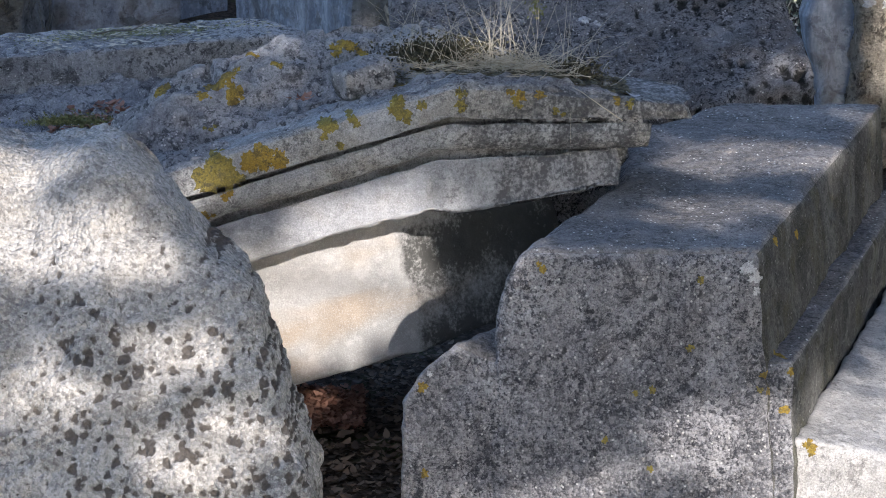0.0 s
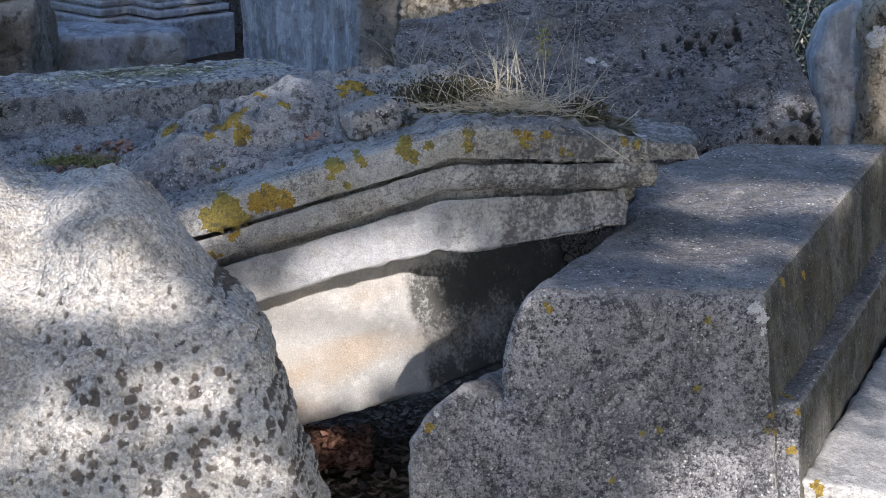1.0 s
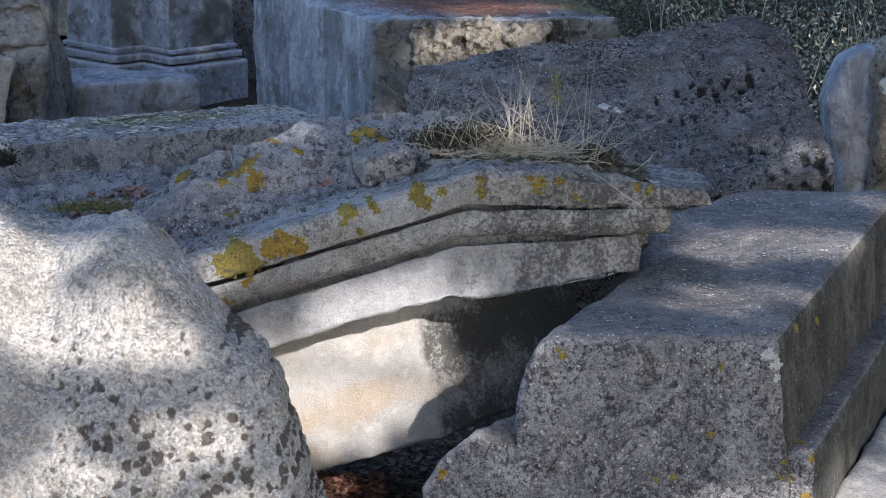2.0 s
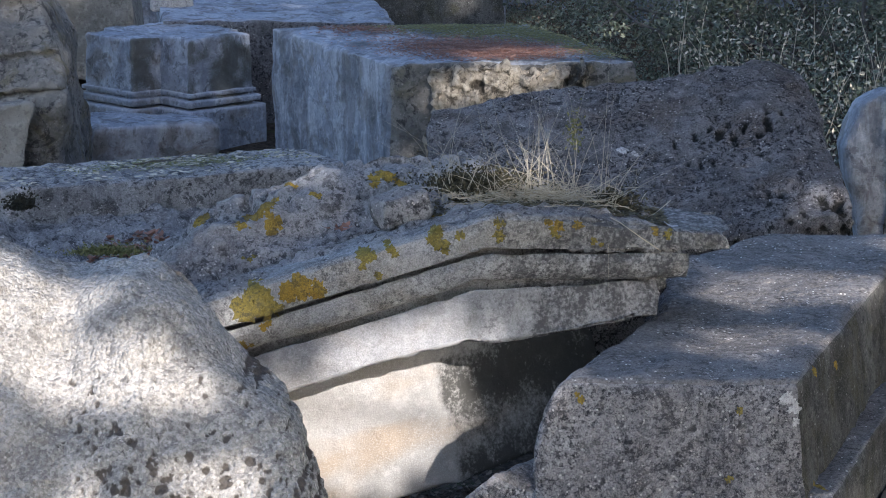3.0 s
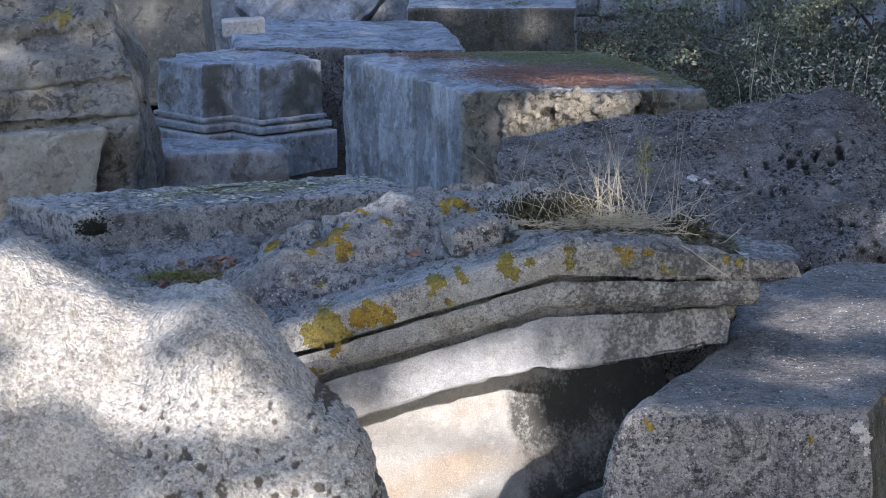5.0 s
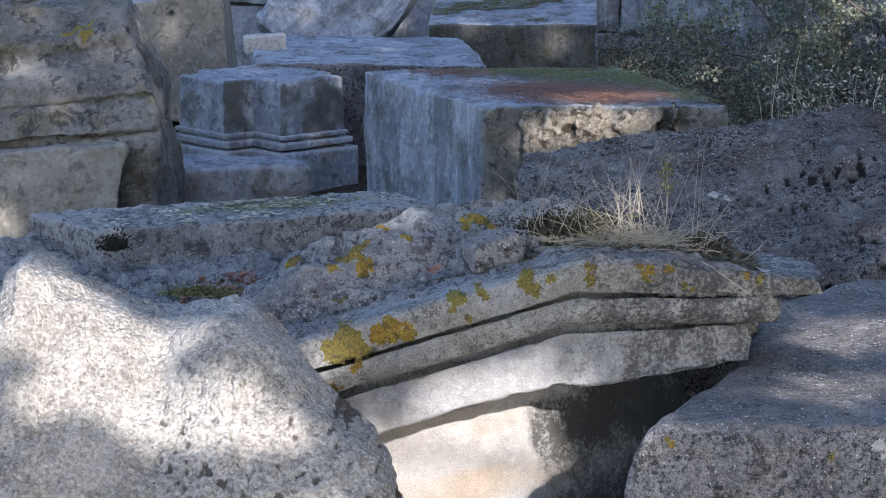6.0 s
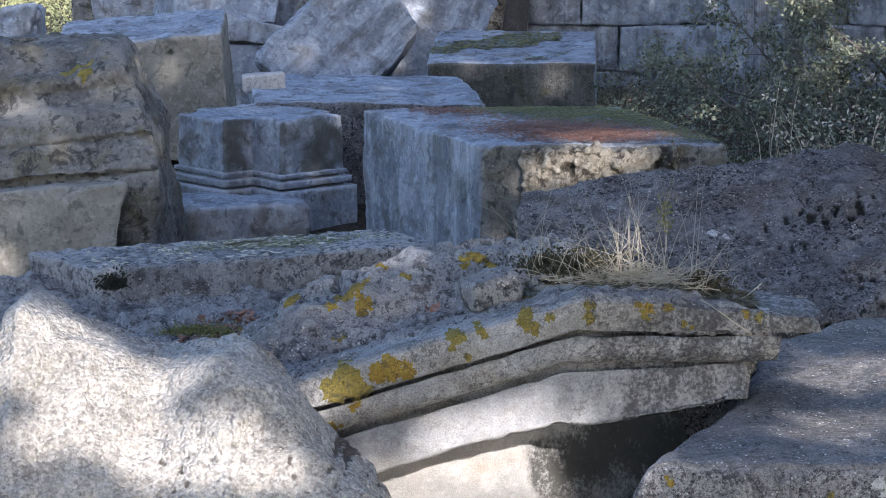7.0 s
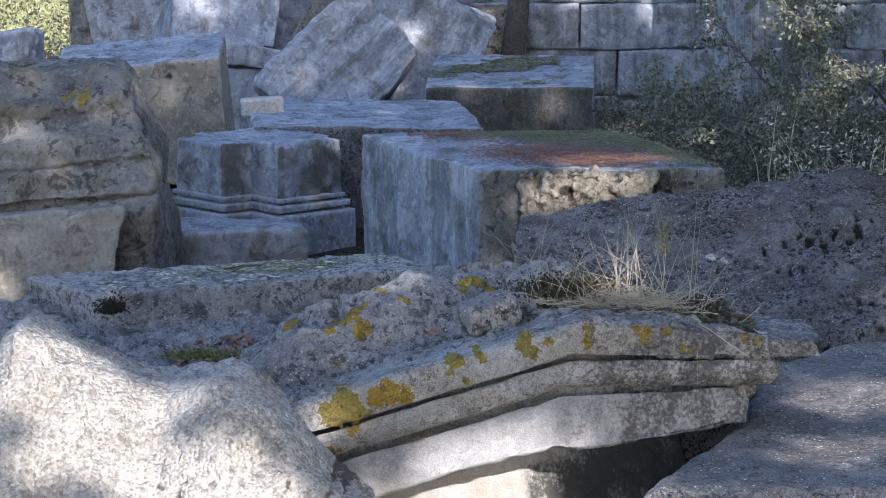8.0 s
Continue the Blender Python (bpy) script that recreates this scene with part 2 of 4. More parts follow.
PEDESTAL_STONE = stone_material("worn_blue_marble", (0.225, 0.25, 0.29), (0.36, 0.385, 0.42), (0.065, 0.065, 0.065), 0.3, 0.6, 60.0, streak=0.2, depth=0.005, fleck=0.12, pit=(0.09, 0.093, 0.082), tint=(0.175, 0.16, 0.14), calm=0.2)
BEIGE_STONE = stone_material("beige_stone", (0.21, 0.197, 0.165), (0.30, 0.282, 0.245), (0.065, 0.06, 0.053), 0.3, 0.5, 70.0, depth=0.006, fleck=0.1, pit=(0.03, 0.03, 0.025), calm=0.25)
BROWN_STONE = stone_material("brown_weathered_stone", (0.135, 0.132, 0.125), (0.25, 0.24, 0.215), (0.035, 0.036, 0.036), 0.4, 0.75, 60.0, depth=0.010, fleck=0.2, tint=(0.155, 0.135, 0.085), calm=0.25)
SLAB_STONE = stone_material("lichened_slab_stone", (0.28, 0.275, 0.275), (0.44, 0.43, 0.42), (0.035, 0.035, 0.038), 0.75, 0.65, depth=0.012, fleck=0.8, calm=0.7)
BROKEN_FACE = stone_material("broken_ochre_stone", (0.30, 0.265, 0.21), (0.46, 0.415, 0.335), (0.045, 0.038, 0.03), 0.6, 0.85, 90.0, depth=0.025, fleck=0.1, pit=(0.035, 0.03, 0.024), calm=0.4)


def ground_material():
    n = Nodes("leaf_litter_soil")
    a, b = n.noise(5.0, 6, 0.65), n.noise(55.0, 6, 0.7)
    c = n.mix(n.ramp(b, 0.35, 0.68), (0.035, 0.028, 0.022), (0.13, 0.10, 0.075))
    c = n.mix(n.ramp(a, 0.5, 0.68), c, (0.075, 0.085, 0.04))
    return n.finish(c, 0.95, n.maths("ADD", b, n.noise(140.0, 4, 0.7)), 0.02, 0.9, 0.1)


GROUND = ground_material()


def leaf_material(name, a, b, rough=0.6, translucent=0.0):
    n = Nodes(name)
    g = n.tree.nodes.new("ShaderNodeNewGeometry")
    c = n.mix(g.outputs["Random Per Island"], a, b)
    n.finish(c, rough, None, specular=0.35)
    return n.mat


LITTER = leaf_material("dry_brown_leaves", (0.05, 0.035, 0.026), (0.19, 0.135, 0.09), 0.75)
NEEDLES = leaf_material("red_brown_litter", (0.16, 0.07, 0.045), (0.36, 0.20, 0.14), 0.8)
BUSH_LEAF = leaf_material("grey_green_leaves", (0.05, 0.07, 0.045), (0.25, 0.265, 0.185), 0.40)
CANOPY_LEAF = leaf_material("canopy_leaves", (0.04, 0.07, 0.025), (0.09, 0.13, 0.05), 0.55)
STRAW = leaf_material("dry_straw", (0.36, 0.31, 0.22), (0.66, 0.60, 0.47), 0.7)
GRASS = leaf_material("green_grass_blades", (0.22, 0.24, 0.09), (0.48, 0.47, 0.24), 0.65)
MOSSY_BLADES = leaf_material("moss_strands", (0.10, 0.105, 0.04), (0.26, 0.25, 0.10), 0.8)
DRY_MOSS = leaf_material("dry_brown_moss", (0.055, 0.048, 0.026), (0.23, 0.20, 0.12), 0.85)
DARK_STRANDS = leaf_material("dark_dry_moss_strands", (0.03, 0.027, 0.016), (0.13, 0.115, 0.065), 0.9)
BLACK_MOSS = leaf_material("black_moss_strands", (0.012, 0.012, 0.009), (0.05, 0.047, 0.03), 0.9)
YELLOW = stone_material("yellow_crust_lichen", (0.31, 0.205, 0.035), (0.38, 0.27, 0.055), (0.13, 0.10, 0.045), 0.8, 0.65, 320.0, depth=0.004, fleck=0.0)
OLIVE = stone_material("olive_crust_lichen", (0.23, 0.185, 0.045), (0.30, 0.245, 0.06), (0.10, 0.09, 0.05), 0.8, 0.65, 320.0, depth=0.004, fleck=0.0)
WHITE_CRUST = stone_material("white_crust_lichen", (0.50, 0.50, 0.50), (0.62, 0.62, 0.61), (0.22, 0.22, 0.22), 0.6, 0.4, 300.0, depth=0.004, fleck=0.0)
BARK = stone_material("dark_bark", (0.075, 0.066, 0.058), (0.15, 0.135, 0.12), (0.025, 0.022, 0.02), 0.5, 0.4, 140.0, depth=0.008, fleck=0.0)

# ---------------------------------------------------------------- ground


def build_ground():
    near = np.linspace(-4, 4, 81)
    xs = np.concatenate([[-300, -120, -50, -20, -9], near, [9, 20, 50, 120, 300]])
    ys = np.concatenate([[-300, -100, -30, -8, -2], np.linspace(1, 21, 161), [26, 36, 60, 120, 300]])
    gx, gy = np.meshgrid(xs, ys, indexing="ij")
    p = np.c_[gx.ravel(), gy.ravel(), np.zeros(gx.size)]
    p[:, 2] = 0.03 * fbm(p, 0.9, 4, 5) - 0.015
    nx, ny = len(xs), len(ys)
    f = [(i * ny + j, (i + 1) * ny + j, (i + 1) * ny + j + 1, i * ny + j + 1) for i in range(nx - 1) for j in range(ny - 1)]
    thing("ground", "dark brown soil covered with dry leaf litter", "ground", mesh_from("ground", p, f, GROUND), kind="structure")


build_ground()

# ---------------------------------------------------------------- the pale boulder


def boulder_warp(v, d):
    u, s, w = (v / d + 0.5).T
    z = w * 0.86
    right = knots(z, [(0, -0.10), (0.204, -0.106), (0.42, -0.160), (0.528, -0.190), (0.60, -0.207), (0.66, -0.240), (0.72, -0.290), (0.77, -0.345), (0.86, -0.42)])
    x = -1.30 + (right + 1.30) * u
    top = knots(x, [(-1.3, 0.60), (-0.937, 0.712), (-0.905, 0.780), (-0.872, 0.812), (-0.839, 0.794), (-0.803, 0.766), (-0.77, 0.750), (-0.733, 0.736), (-0.692, 0.719),
                    (-0.644, 0.700), (-0.607, 0.697), (-0.567, 0.712), (-0.506, 0.729), (-0.467, 0.722), (-0.422, 0.70), (-0.39, 0.69), (-0.30, 0.655)])
    z = w * top
    y = 4.06 + 0.37 * (np.clip(w, 0, 1) ** 1.6) + s * (0.42 - 0.2 * w)
    y = y + 0.05 * np.exp(-((x + 0.62) / 0.07) ** 2) * w ** 6
    return np.c_[x, y, z]


def boulder_zone(v):
    low = np.clip((0.70 - v[:, 2]) / 0.08, 0, 1) * np.clip((v[:, 0] + 0.68) / 0.14, 0, 1) * np.clip((0.67 - v[:, 2] + 0.5 * np.clip(v[:, 0] + 0.45, 0, 1)) / 0.12, 0, 1)
    return low * np.clip(0.85 + 0.8 * fbm(v, 0.16, 2, 15), 0.3, 1)


thing("boulder", "pale grainy limestone boulder with dark weathered pits, standing on the soil", "rock",
      stone_mesh("boulder", (1.2, 0.4, 0.86), PALE_ROCK, 0.0038, 0.05, 0.3, 0.0065, 0.010, 11, boulder_warp, (0.036, 0.005, 0.82), boulder_zone, 0.0, None, 0.14))

# ---------------------------------------------------------------- the fallen pediment block
APEX, LEFT_END, RIGHT_END = (0.148, 4.80, 0.767), (-0.56, 4.80, 0.555), (0.622, 4.905, 0.731)


def band_mesh(name, section, material, seed, rough=0.0013, lump=0.0014, reach=1.0, step=0.009, ragged=0.0, sag=0.0, drop=0.0):
    """Runs a closed section of (depth, height) points along the two slopes, mitred at the apex."""
    pts = []
    for (a, b), (c, e) in zip(section, section[1:] + section[:1]):
        long = math.hypot(c - a, e - b)
        n = max(1, int(long / step))
        ks = sorted({i / n for i in range(n)} | ({0.0022 / long, 1 - 0.0022 / long} if long > 0.012 else set()))
        pts += [(a + (c - a) * k, b + (e - b) * k) for k in ks]
    sec = np.array(pts)
    nl, nr = 90, 60
    ends = [np.array(LEFT_END), np.array(APEX), np.array(RIGHT_END)]
    up = []
    for a, b in ((ends[0], ends[1]), (ends[1], ends[2])):
        t = (b - a) / np.linalg.norm(b - a)
        up.append(np.array([-t[2], 0, t[0]]) / math.hypot(t[0], t[2]))
    mitre = np.array([0.22, 0, 1.06])
    rows = []
    for i in range(nl + nr + 1):
        if i <= nl:
            k, a, b, ua, ub = i / nl, ends[0], ends[1], up[0], mitre
        else:
            k, a, b, ua, ub = (i - nl) / nr, ends[1], ends[2], mitre, up[1] * 0.88
        k = k if i <= nl else k * reach
        base = a + (b - a) * k
        u = ua + (ub - ua) * k
        if ragged and i > nl:
            u = u * (1 - ragged * k ** 1.5)
        rows.append(base + sec[:, :1] * np.array([0, 1, 0]) + sec[:, 1:] * u)
    total = len(rows) - 1
    m = len(sec)
    v = np.concatenate(rows)
    f = [(r * m + j, r * m + (j + 1) % m, (r + 1) * m + (j + 1) % m, (r + 1) * m + j) for r in range(total) for j in range(m)]
    f = np.array(f)
    nor = normals_of(v, f)
    wear = np.clip(fbm(v, 0.12, 3, seed + 5) - 0.25, 0, 1) + np.clip(fbm(v, 0.05, 3, seed + 6) - 0.3, 0, 1)
    low = np.tile(np.clip((sec[:, 1].max() - sec[:, 1]) / np.ptp(sec[:, 1]), 0, 1), total + 1)
    run = np.clip((v[:, 0] - 0.148) / 0.47, 0, 1)
    v = v + nor * (lump * fbm(v, 0.16, 3, seed) + rough * fbm(v, 0.025, 4, seed + 2) - 0.006 * wear)[:, None]
    v[:, 2] -= sag * (1 - low) * run ** 1.3 + drop * low * np.clip((v[:, 0] + 0.05) / 0.25, 0, 1) * (1 - run)
    v[:, 2] += drop * 0.25 * low * np.clip(fbm(v * np.array([1, 0, 0]), 0.05, 3, seed + 4), 0, 1) * np.clip((v[:, 0] + 0.3) / 0.3, 0, 1)
    tail = np.clip((v[:, 0] - 0.50) / 0.12, 0, 1) ** 2
    v[:, 0] += tail * (0.014 * fbm(v, 0.05, 3, seed + 11) - 0.004)
    v[:, 1] += tail * 0.02
    if ragged:
        far = np.clip((v[:, 0] - 0.28) / 0.25, 0, 1) ** 2
        v = v + far[:, None] * np.c_[0.02 * fbm(v, 0.09, 3, seed + 8) - 0.02, 0.02 * fbm(v, 0.06, 3, seed + 9) + 0.015, 0.016 * fbm(v, 0.05, 3, seed + 7)]
    faces = [tuple(q) for q in f] + [tuple(range(m - 1, -1, -1)), tuple(range(total * m, (total + 1) * m))]
    me = mesh_from(name, v, faces, material)
    # Tree shade on the right run, with some grey stain, painted into the mask.
    if material is not DARK_STONE:
        soil = 0.46 * np.clip((v[:, 0] - 0.10) / 0.16 + 0.5 * fbm(v, 0.10, 4, seed + 13), 0, 1)
        me.attributes.new("dirt_shade", "FLOAT", "POINT").data.foreach_set("value", soil)
    return me


def body_warp(v, d):
    """The face turns back along an arris towards its far end."""
    x = v[:, 0] + 0.15
    turn = np.clip(x - 0.238, 0, 1)
    return np.c_[x, v[:, 1] + 0.62 * turn, v[:, 2]]


# Grime past the arris, plus painted darkening where the end lies in shadow.
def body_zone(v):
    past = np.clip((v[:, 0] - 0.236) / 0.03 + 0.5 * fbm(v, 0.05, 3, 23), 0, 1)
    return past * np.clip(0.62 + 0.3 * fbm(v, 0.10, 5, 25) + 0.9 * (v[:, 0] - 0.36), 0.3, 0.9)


def build_pediment():
    ped = thing("pediment_block", "fallen marble pediment block with mouldings and yellow lichen, on rubble", "stone block")
    ped.empty_display_size = 0.1
    part("crown_moulding", band_mesh("crown_moulding", [(0.0, -0.004), (-0.004, -0.03), (0.0, -0.060), (0.07, -0.057), (0.24, -0.057), (0.24, 0.0), (0.012, 0.004)], MOULDING, 41, sag=0.026), ped,
         "grey weathered crown moulding with yellow lichen")
    part("ovolo_moulding", band_mesh("ovolo_moulding", [(0.07, -0.100), (0.014, -0.072), (0.006, -0.088), (0.010, -0.108), (0.020, -0.122), (0.036, -0.129), (0.06, -0.130), (0.24, -0.130), (0.24, -0.100)], MOULDING, 47, reach=0.84), ped)
    corona = [(0.08, -0.172), (0.034, -0.144), (0.022, -0.17), (0.010, -0.220), (0.016, -0.228), (0.05, -0.229), (0.26, -0.229), (0.26, -0.172)]
    part("corona", band_mesh("corona", corona, CORONA, 53, rough=0.002, lump=0.003, reach=0.74, ragged=0.16, drop=0.022), ped, "washed marble corona, stained, darkened for shade and broken towards its end")
    part("groove_core", band_mesh("groove_core", [(0.09, -0.05), (0.10, -0.175), (0.2, -0.175), (0.2, -0.05)], MOULDING, 55, reach=0.78), ped)
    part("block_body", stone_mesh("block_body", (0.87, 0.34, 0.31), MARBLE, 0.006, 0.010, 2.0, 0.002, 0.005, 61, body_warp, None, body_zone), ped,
         "smooth cream marble face with ochre stains, its end grimy and darkened for shade", pose(-0.188, 5.135, 0.269, 0, -14.9, 0))
    # The dark stone colour here paints the deep shade under the corona.
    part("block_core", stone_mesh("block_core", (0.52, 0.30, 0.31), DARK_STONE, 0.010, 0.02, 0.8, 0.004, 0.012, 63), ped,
         "recessed side of the block, coloured dark for shade", pose(0.29, 5.33, 0.39, 0, -14.9, 10))

    def top_warp(v, d):
        u, s, w = (v / d + 0.5).T
        x = -0.56 + 1.08 * u
        line = np.where(x < 0.148, 0.767 + (x - 0.148) * 0.2995, 0.767 - (x - 0.148) * 0.075 - 0.026 * np.clip((x - 0.148) / 0.47, 0, 1) ** 1.3)
        deep = knots(x, [(-0.56, 0.50), (0.10, 0.46), (0.25, 0.30), (0.45, 0.12), (0.57, 0.05)])
        rise = knots(x, [(-0.56, 0.04), (-0.44, 0.085), (-0.18, 0.105), (-0.04, 0.075), (0.2, 0.012), (0.62, 0.0)])
        y = np.where(x < 0.148, 4.80, 4.80 + (x - 0.148) * 0.22) + 0.015 + s * deep
        q = np.c_[x, y, x * 0]
        start = knots(x, [(-0.56, 0.10), (-0.3, 0.30), (0.0, 0.55), (0.62, 0.6)])
        hump = np.clip((s - start) / 0.28, 0, 1)
        z = line - 0.004 + rise * hump * hump * (3 - 2 * hump) + 0.016 * fbm(np.c_[x * 0.35 + y * 0.2, y * 1.7, x * 0], 0.09, 5, 77, 0.62) * np.clip(s * 5, 0, 1) * np.clip((0.50 - x) / 0.25, 0.1, 1)
        z = z - 0.022 * np.clip(1 - np.abs(vnoise(q / 0.13 + 3.1, 71)) * 5, 0, 1) * np.clip(s * 4 - 0.4, 0, 1) - 0.012 * np.clip(1 - np.abs(vnoise(q / 0.05 + 1.7, 73)) * 4, 0, 1) * np.clip(s * 4 - 0.4, 0, 1)
        return np.c_[x, y, np.where(w > 0.5, z, np.minimum(z - 0.02, line - 0.045)) + (w - 0.5) * 0.02]
    part("broken_top", stone_mesh("broken_top", (1.15, 0.5, 0.1), SLAB_STONE, 0.0065, 0.012, 0.5, 0.009, 0.006, 67, top_warp), ped, "rough broken grey top with moss and lichen")
    return ped


PEDIMENT = build_pediment()

# ---------------------------------------------------------------- the stepped block on the right


def along_step(x, s, w):
    """The long block narrows and runs off to the right as it goes back."""
    bulge = np.interp(s, (0, 0.45, 0.68, 0.82, 0.9, 1), (0, 0.01, 0.105, 0.125, 0.06, 0)) * np.clip((0.6 - x) / 0.3, 0, 1)
    return 0.467 + (x - 0.467) * (1 - 0.17 * s) + 0.523 * s - bulge, 4.45 + 1.35 * s - 0.03 * (1 - w) * (1 - s)


def upper_warp(v, d):
    u, s, w = (v / d + 0.5).T
    z = 0.53 * w
    left = knots(z, [(0, 0.20), (0.40, 0.203), (0.47, 0.225), (0.53, 0.262)])
    right = knots(z, [(0, 0.745), (0.30, 0.716), (0.42, 0.703), (0.53, 0.692)])
    x, y = along_step(left + (right - left) * u, s, z / 0.53)
    return np.c_[x, y, z]


def foot_warp(v, d):
    u, s, w = (v / d + 0.5).T
    z = 0.318 * w
    left = knots(z, [(0, 0.02), (0.094, 0.033), (0.22, 0.04), (0.27, 0.07), (0.318, 0.14)])
    left = left + np.clip(s / 0.12, 0, 1) * np.maximum(0.19 - left, 0)
    x, y = along_step(left + (0.768 - left) * u, s, z / 0.53)
    y = y + 0.012 * (1 - s)
    return np.c_[x, y, z + 0.035 * np.clip(1 - u * 7, 0, 1) * w]


def build_stepped_block():
    block = thing("stepped_block", "long grey limestone block with a stepped side, on the soil", "stone block")
    # The right side's shade is painted in by its darker material.
    part("block_body", stone_mesh("block_body", (0.5, 1.35, 0.53), GREY_STONE, 0.0075, 0.024, 0.7, 0.003, 0.006, 83, upper_warp, (0.020, 0.003, 0.3), None, 1.0, {(2, 1): WORN_TOP, (0, 1): DARK_SIDE}), block)
    part("side_step", stone_mesh("side_step", (0.7, 1.35, 0.32), GREY_STONE, 0.009, 0.012, 0.7, 0.003, 0.006, 85, foot_warp, (0.020, 0.003, 0.25), None, 1.0, {(2, 1): WORN_TOP, (0, 1): DARK_SIDE}), block)
    return block


STEPPED = build_stepped_block()


def low_slab_warp(v, d):
    u, s, w = (v / d + 0.5).T
    return np.c_[0.763 + 0.9 * u + 0.59 * s, 4.455 + 1.6 * s, (0.172 - 0.035 * np.clip(u * 5, 0, 1)) * w]


LOW_SLAB = thing("low_slab", "low pale stone slab beside the stepped block", "stone slab",
      stone_mesh("low_slab", (0.9, 1.6, 0.2), TOP_STONE, 0.012, 0.016, 0.6, 0.003, 0.006, 89, low_slab_warp))

# ---------------------------------------------------------------- slabs behind
SLAB_AT = pose(-0.712, 6.945, 0.4275, 0, 0, 24.1)


def flat_warp(v, d):
    u, s, w = (v / d + 0.5).T
    return np.c_[v[:, 0] - 0.10 * s * (1 - u) + 0.02 * (1 - w) * (1 - u), v[:, 1] + 0.03 * (1 - w) * np.clip(fbm(v, 0.2, 3, 98), -0.5, 1), v[:, 2]]


thing("flat_slab", "flat grey stone slab with a lichened top, lying on rubble", "stone slab",
      stone_mesh("flat_slab", (0.98, 0.32, 0.125), SLAB_STONE, 0.0075, 0.009, 1.8, 0.005, 0.005, 97, flat_warp), SLAB_AT)


RUBBLE = thing("rubble_rock", "rough grey rubble rock under the flat slab", "rock",
      stone_mesh("rubble_rock", (1.5, 0.95, 0.44), SLAB_STONE, 0.009, 0.05, 0.5, 0.014, 0.022, 101), pose(-0.82, 6.56, 0.165, 6, 1, 20))


def dark_warp(v, d):
    u, s, w = (v / d + 0.5).T
    front, back = 0.03 + 1.12 * u, 0.03 + 1.09 * u
    x = front + (back - front) * s
    crest = knots(x, [(0.03, 0.635), (0.63, 0.708), (1.0, 0.765), (1.06, 0.745), (1.12, 0.70)])
    toe = knots(x, [(0.03, 0.36), (0.6, 0.36), (0.82, 0.40), (1.15, 0.46)])
    y = 6.38 + 0.72 * s + 0.12 * u
    z = toe + (crest - toe) * s - (1 - w) * 0.30
    return np.c_[x, y, z]


def dark_zone(v):
    return np.clip((0.72 - v[:, 2]) / 0.16, 0.12, 1) * np.clip(0.75 + 0.7 * fbm(v, 0.2, 2, 19), 0.2, 1) * np.clip(0.35 + 2.0 * (v[:, 0] - 0.45), 0.2, 1)


DARK_SLAB = thing("dark_slab", "dark crusted stone slab tilted on edge, pocked with moss-filled holes", "stone slab",
      stone_mesh("dark_slab", (1.12, 0.8, 0.3), DARK_STONE, 0.0085, 0.02, 0.8, 0.006, 0.008, 103, dark_warp, (0.062, 0.017, 1.15), dark_zone, 0.0))
thing("rubble_rock", "grey rubble rock propping the dark slab", "rock",
      stone_mesh("rubble_rock", (1.0, 0.6, 0.4), GREY_STONE, 0.03, 0.08, 0.5, 0.01, 0.03, 107), pose(0.6, 6.85, 0.17, 0, 0, 5))


def post_warp(v, d):
    u, s, w = (v / d + 0.5).T
    z = 0.60 * w
    left = knots(z, [(0, 1.36), (0.17, 1.35), (0.27, 1.34), (0.33, 1.315), (0.43, 1.296), (0.50, 1.318), (0.56, 1.345), (0.60, 1.40)])
    return np.c_[left + (1.50 - left) * u, 7.56 + 0.16 * s + 0.05 * w, z]


thing("upright_stone", "smooth blue-grey upright stone with a worn waist", "rock",
      stone_mesh("upright_stone", (0.2, 0.2, 0.60), BLUE_STONE, 0.012, 0.05, 0.4, 0.002, 0.008, 109, post_warp))
POCKED = thing("pocked_stone", "pale pocked stone with white lichen on its brow", "rock",
               stone_mesh("pocked_stone", (0.46, 0.3, 0.64), BROKEN_FACE, 0.011, 0.05, 0.5, 0.008, 0.016, 113, None, (0.05, 0.02, 0.5)), pose(1.655, 7.66, 0.29, -4, 4, 4))

# ---------------------------------------------------------------- blocks of the back row


def shaded_side(v, half):
    """Shade painted on one face in dark olive, uneven and broken up."""
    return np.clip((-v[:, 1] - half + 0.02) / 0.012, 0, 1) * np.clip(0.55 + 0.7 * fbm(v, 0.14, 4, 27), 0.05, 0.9)


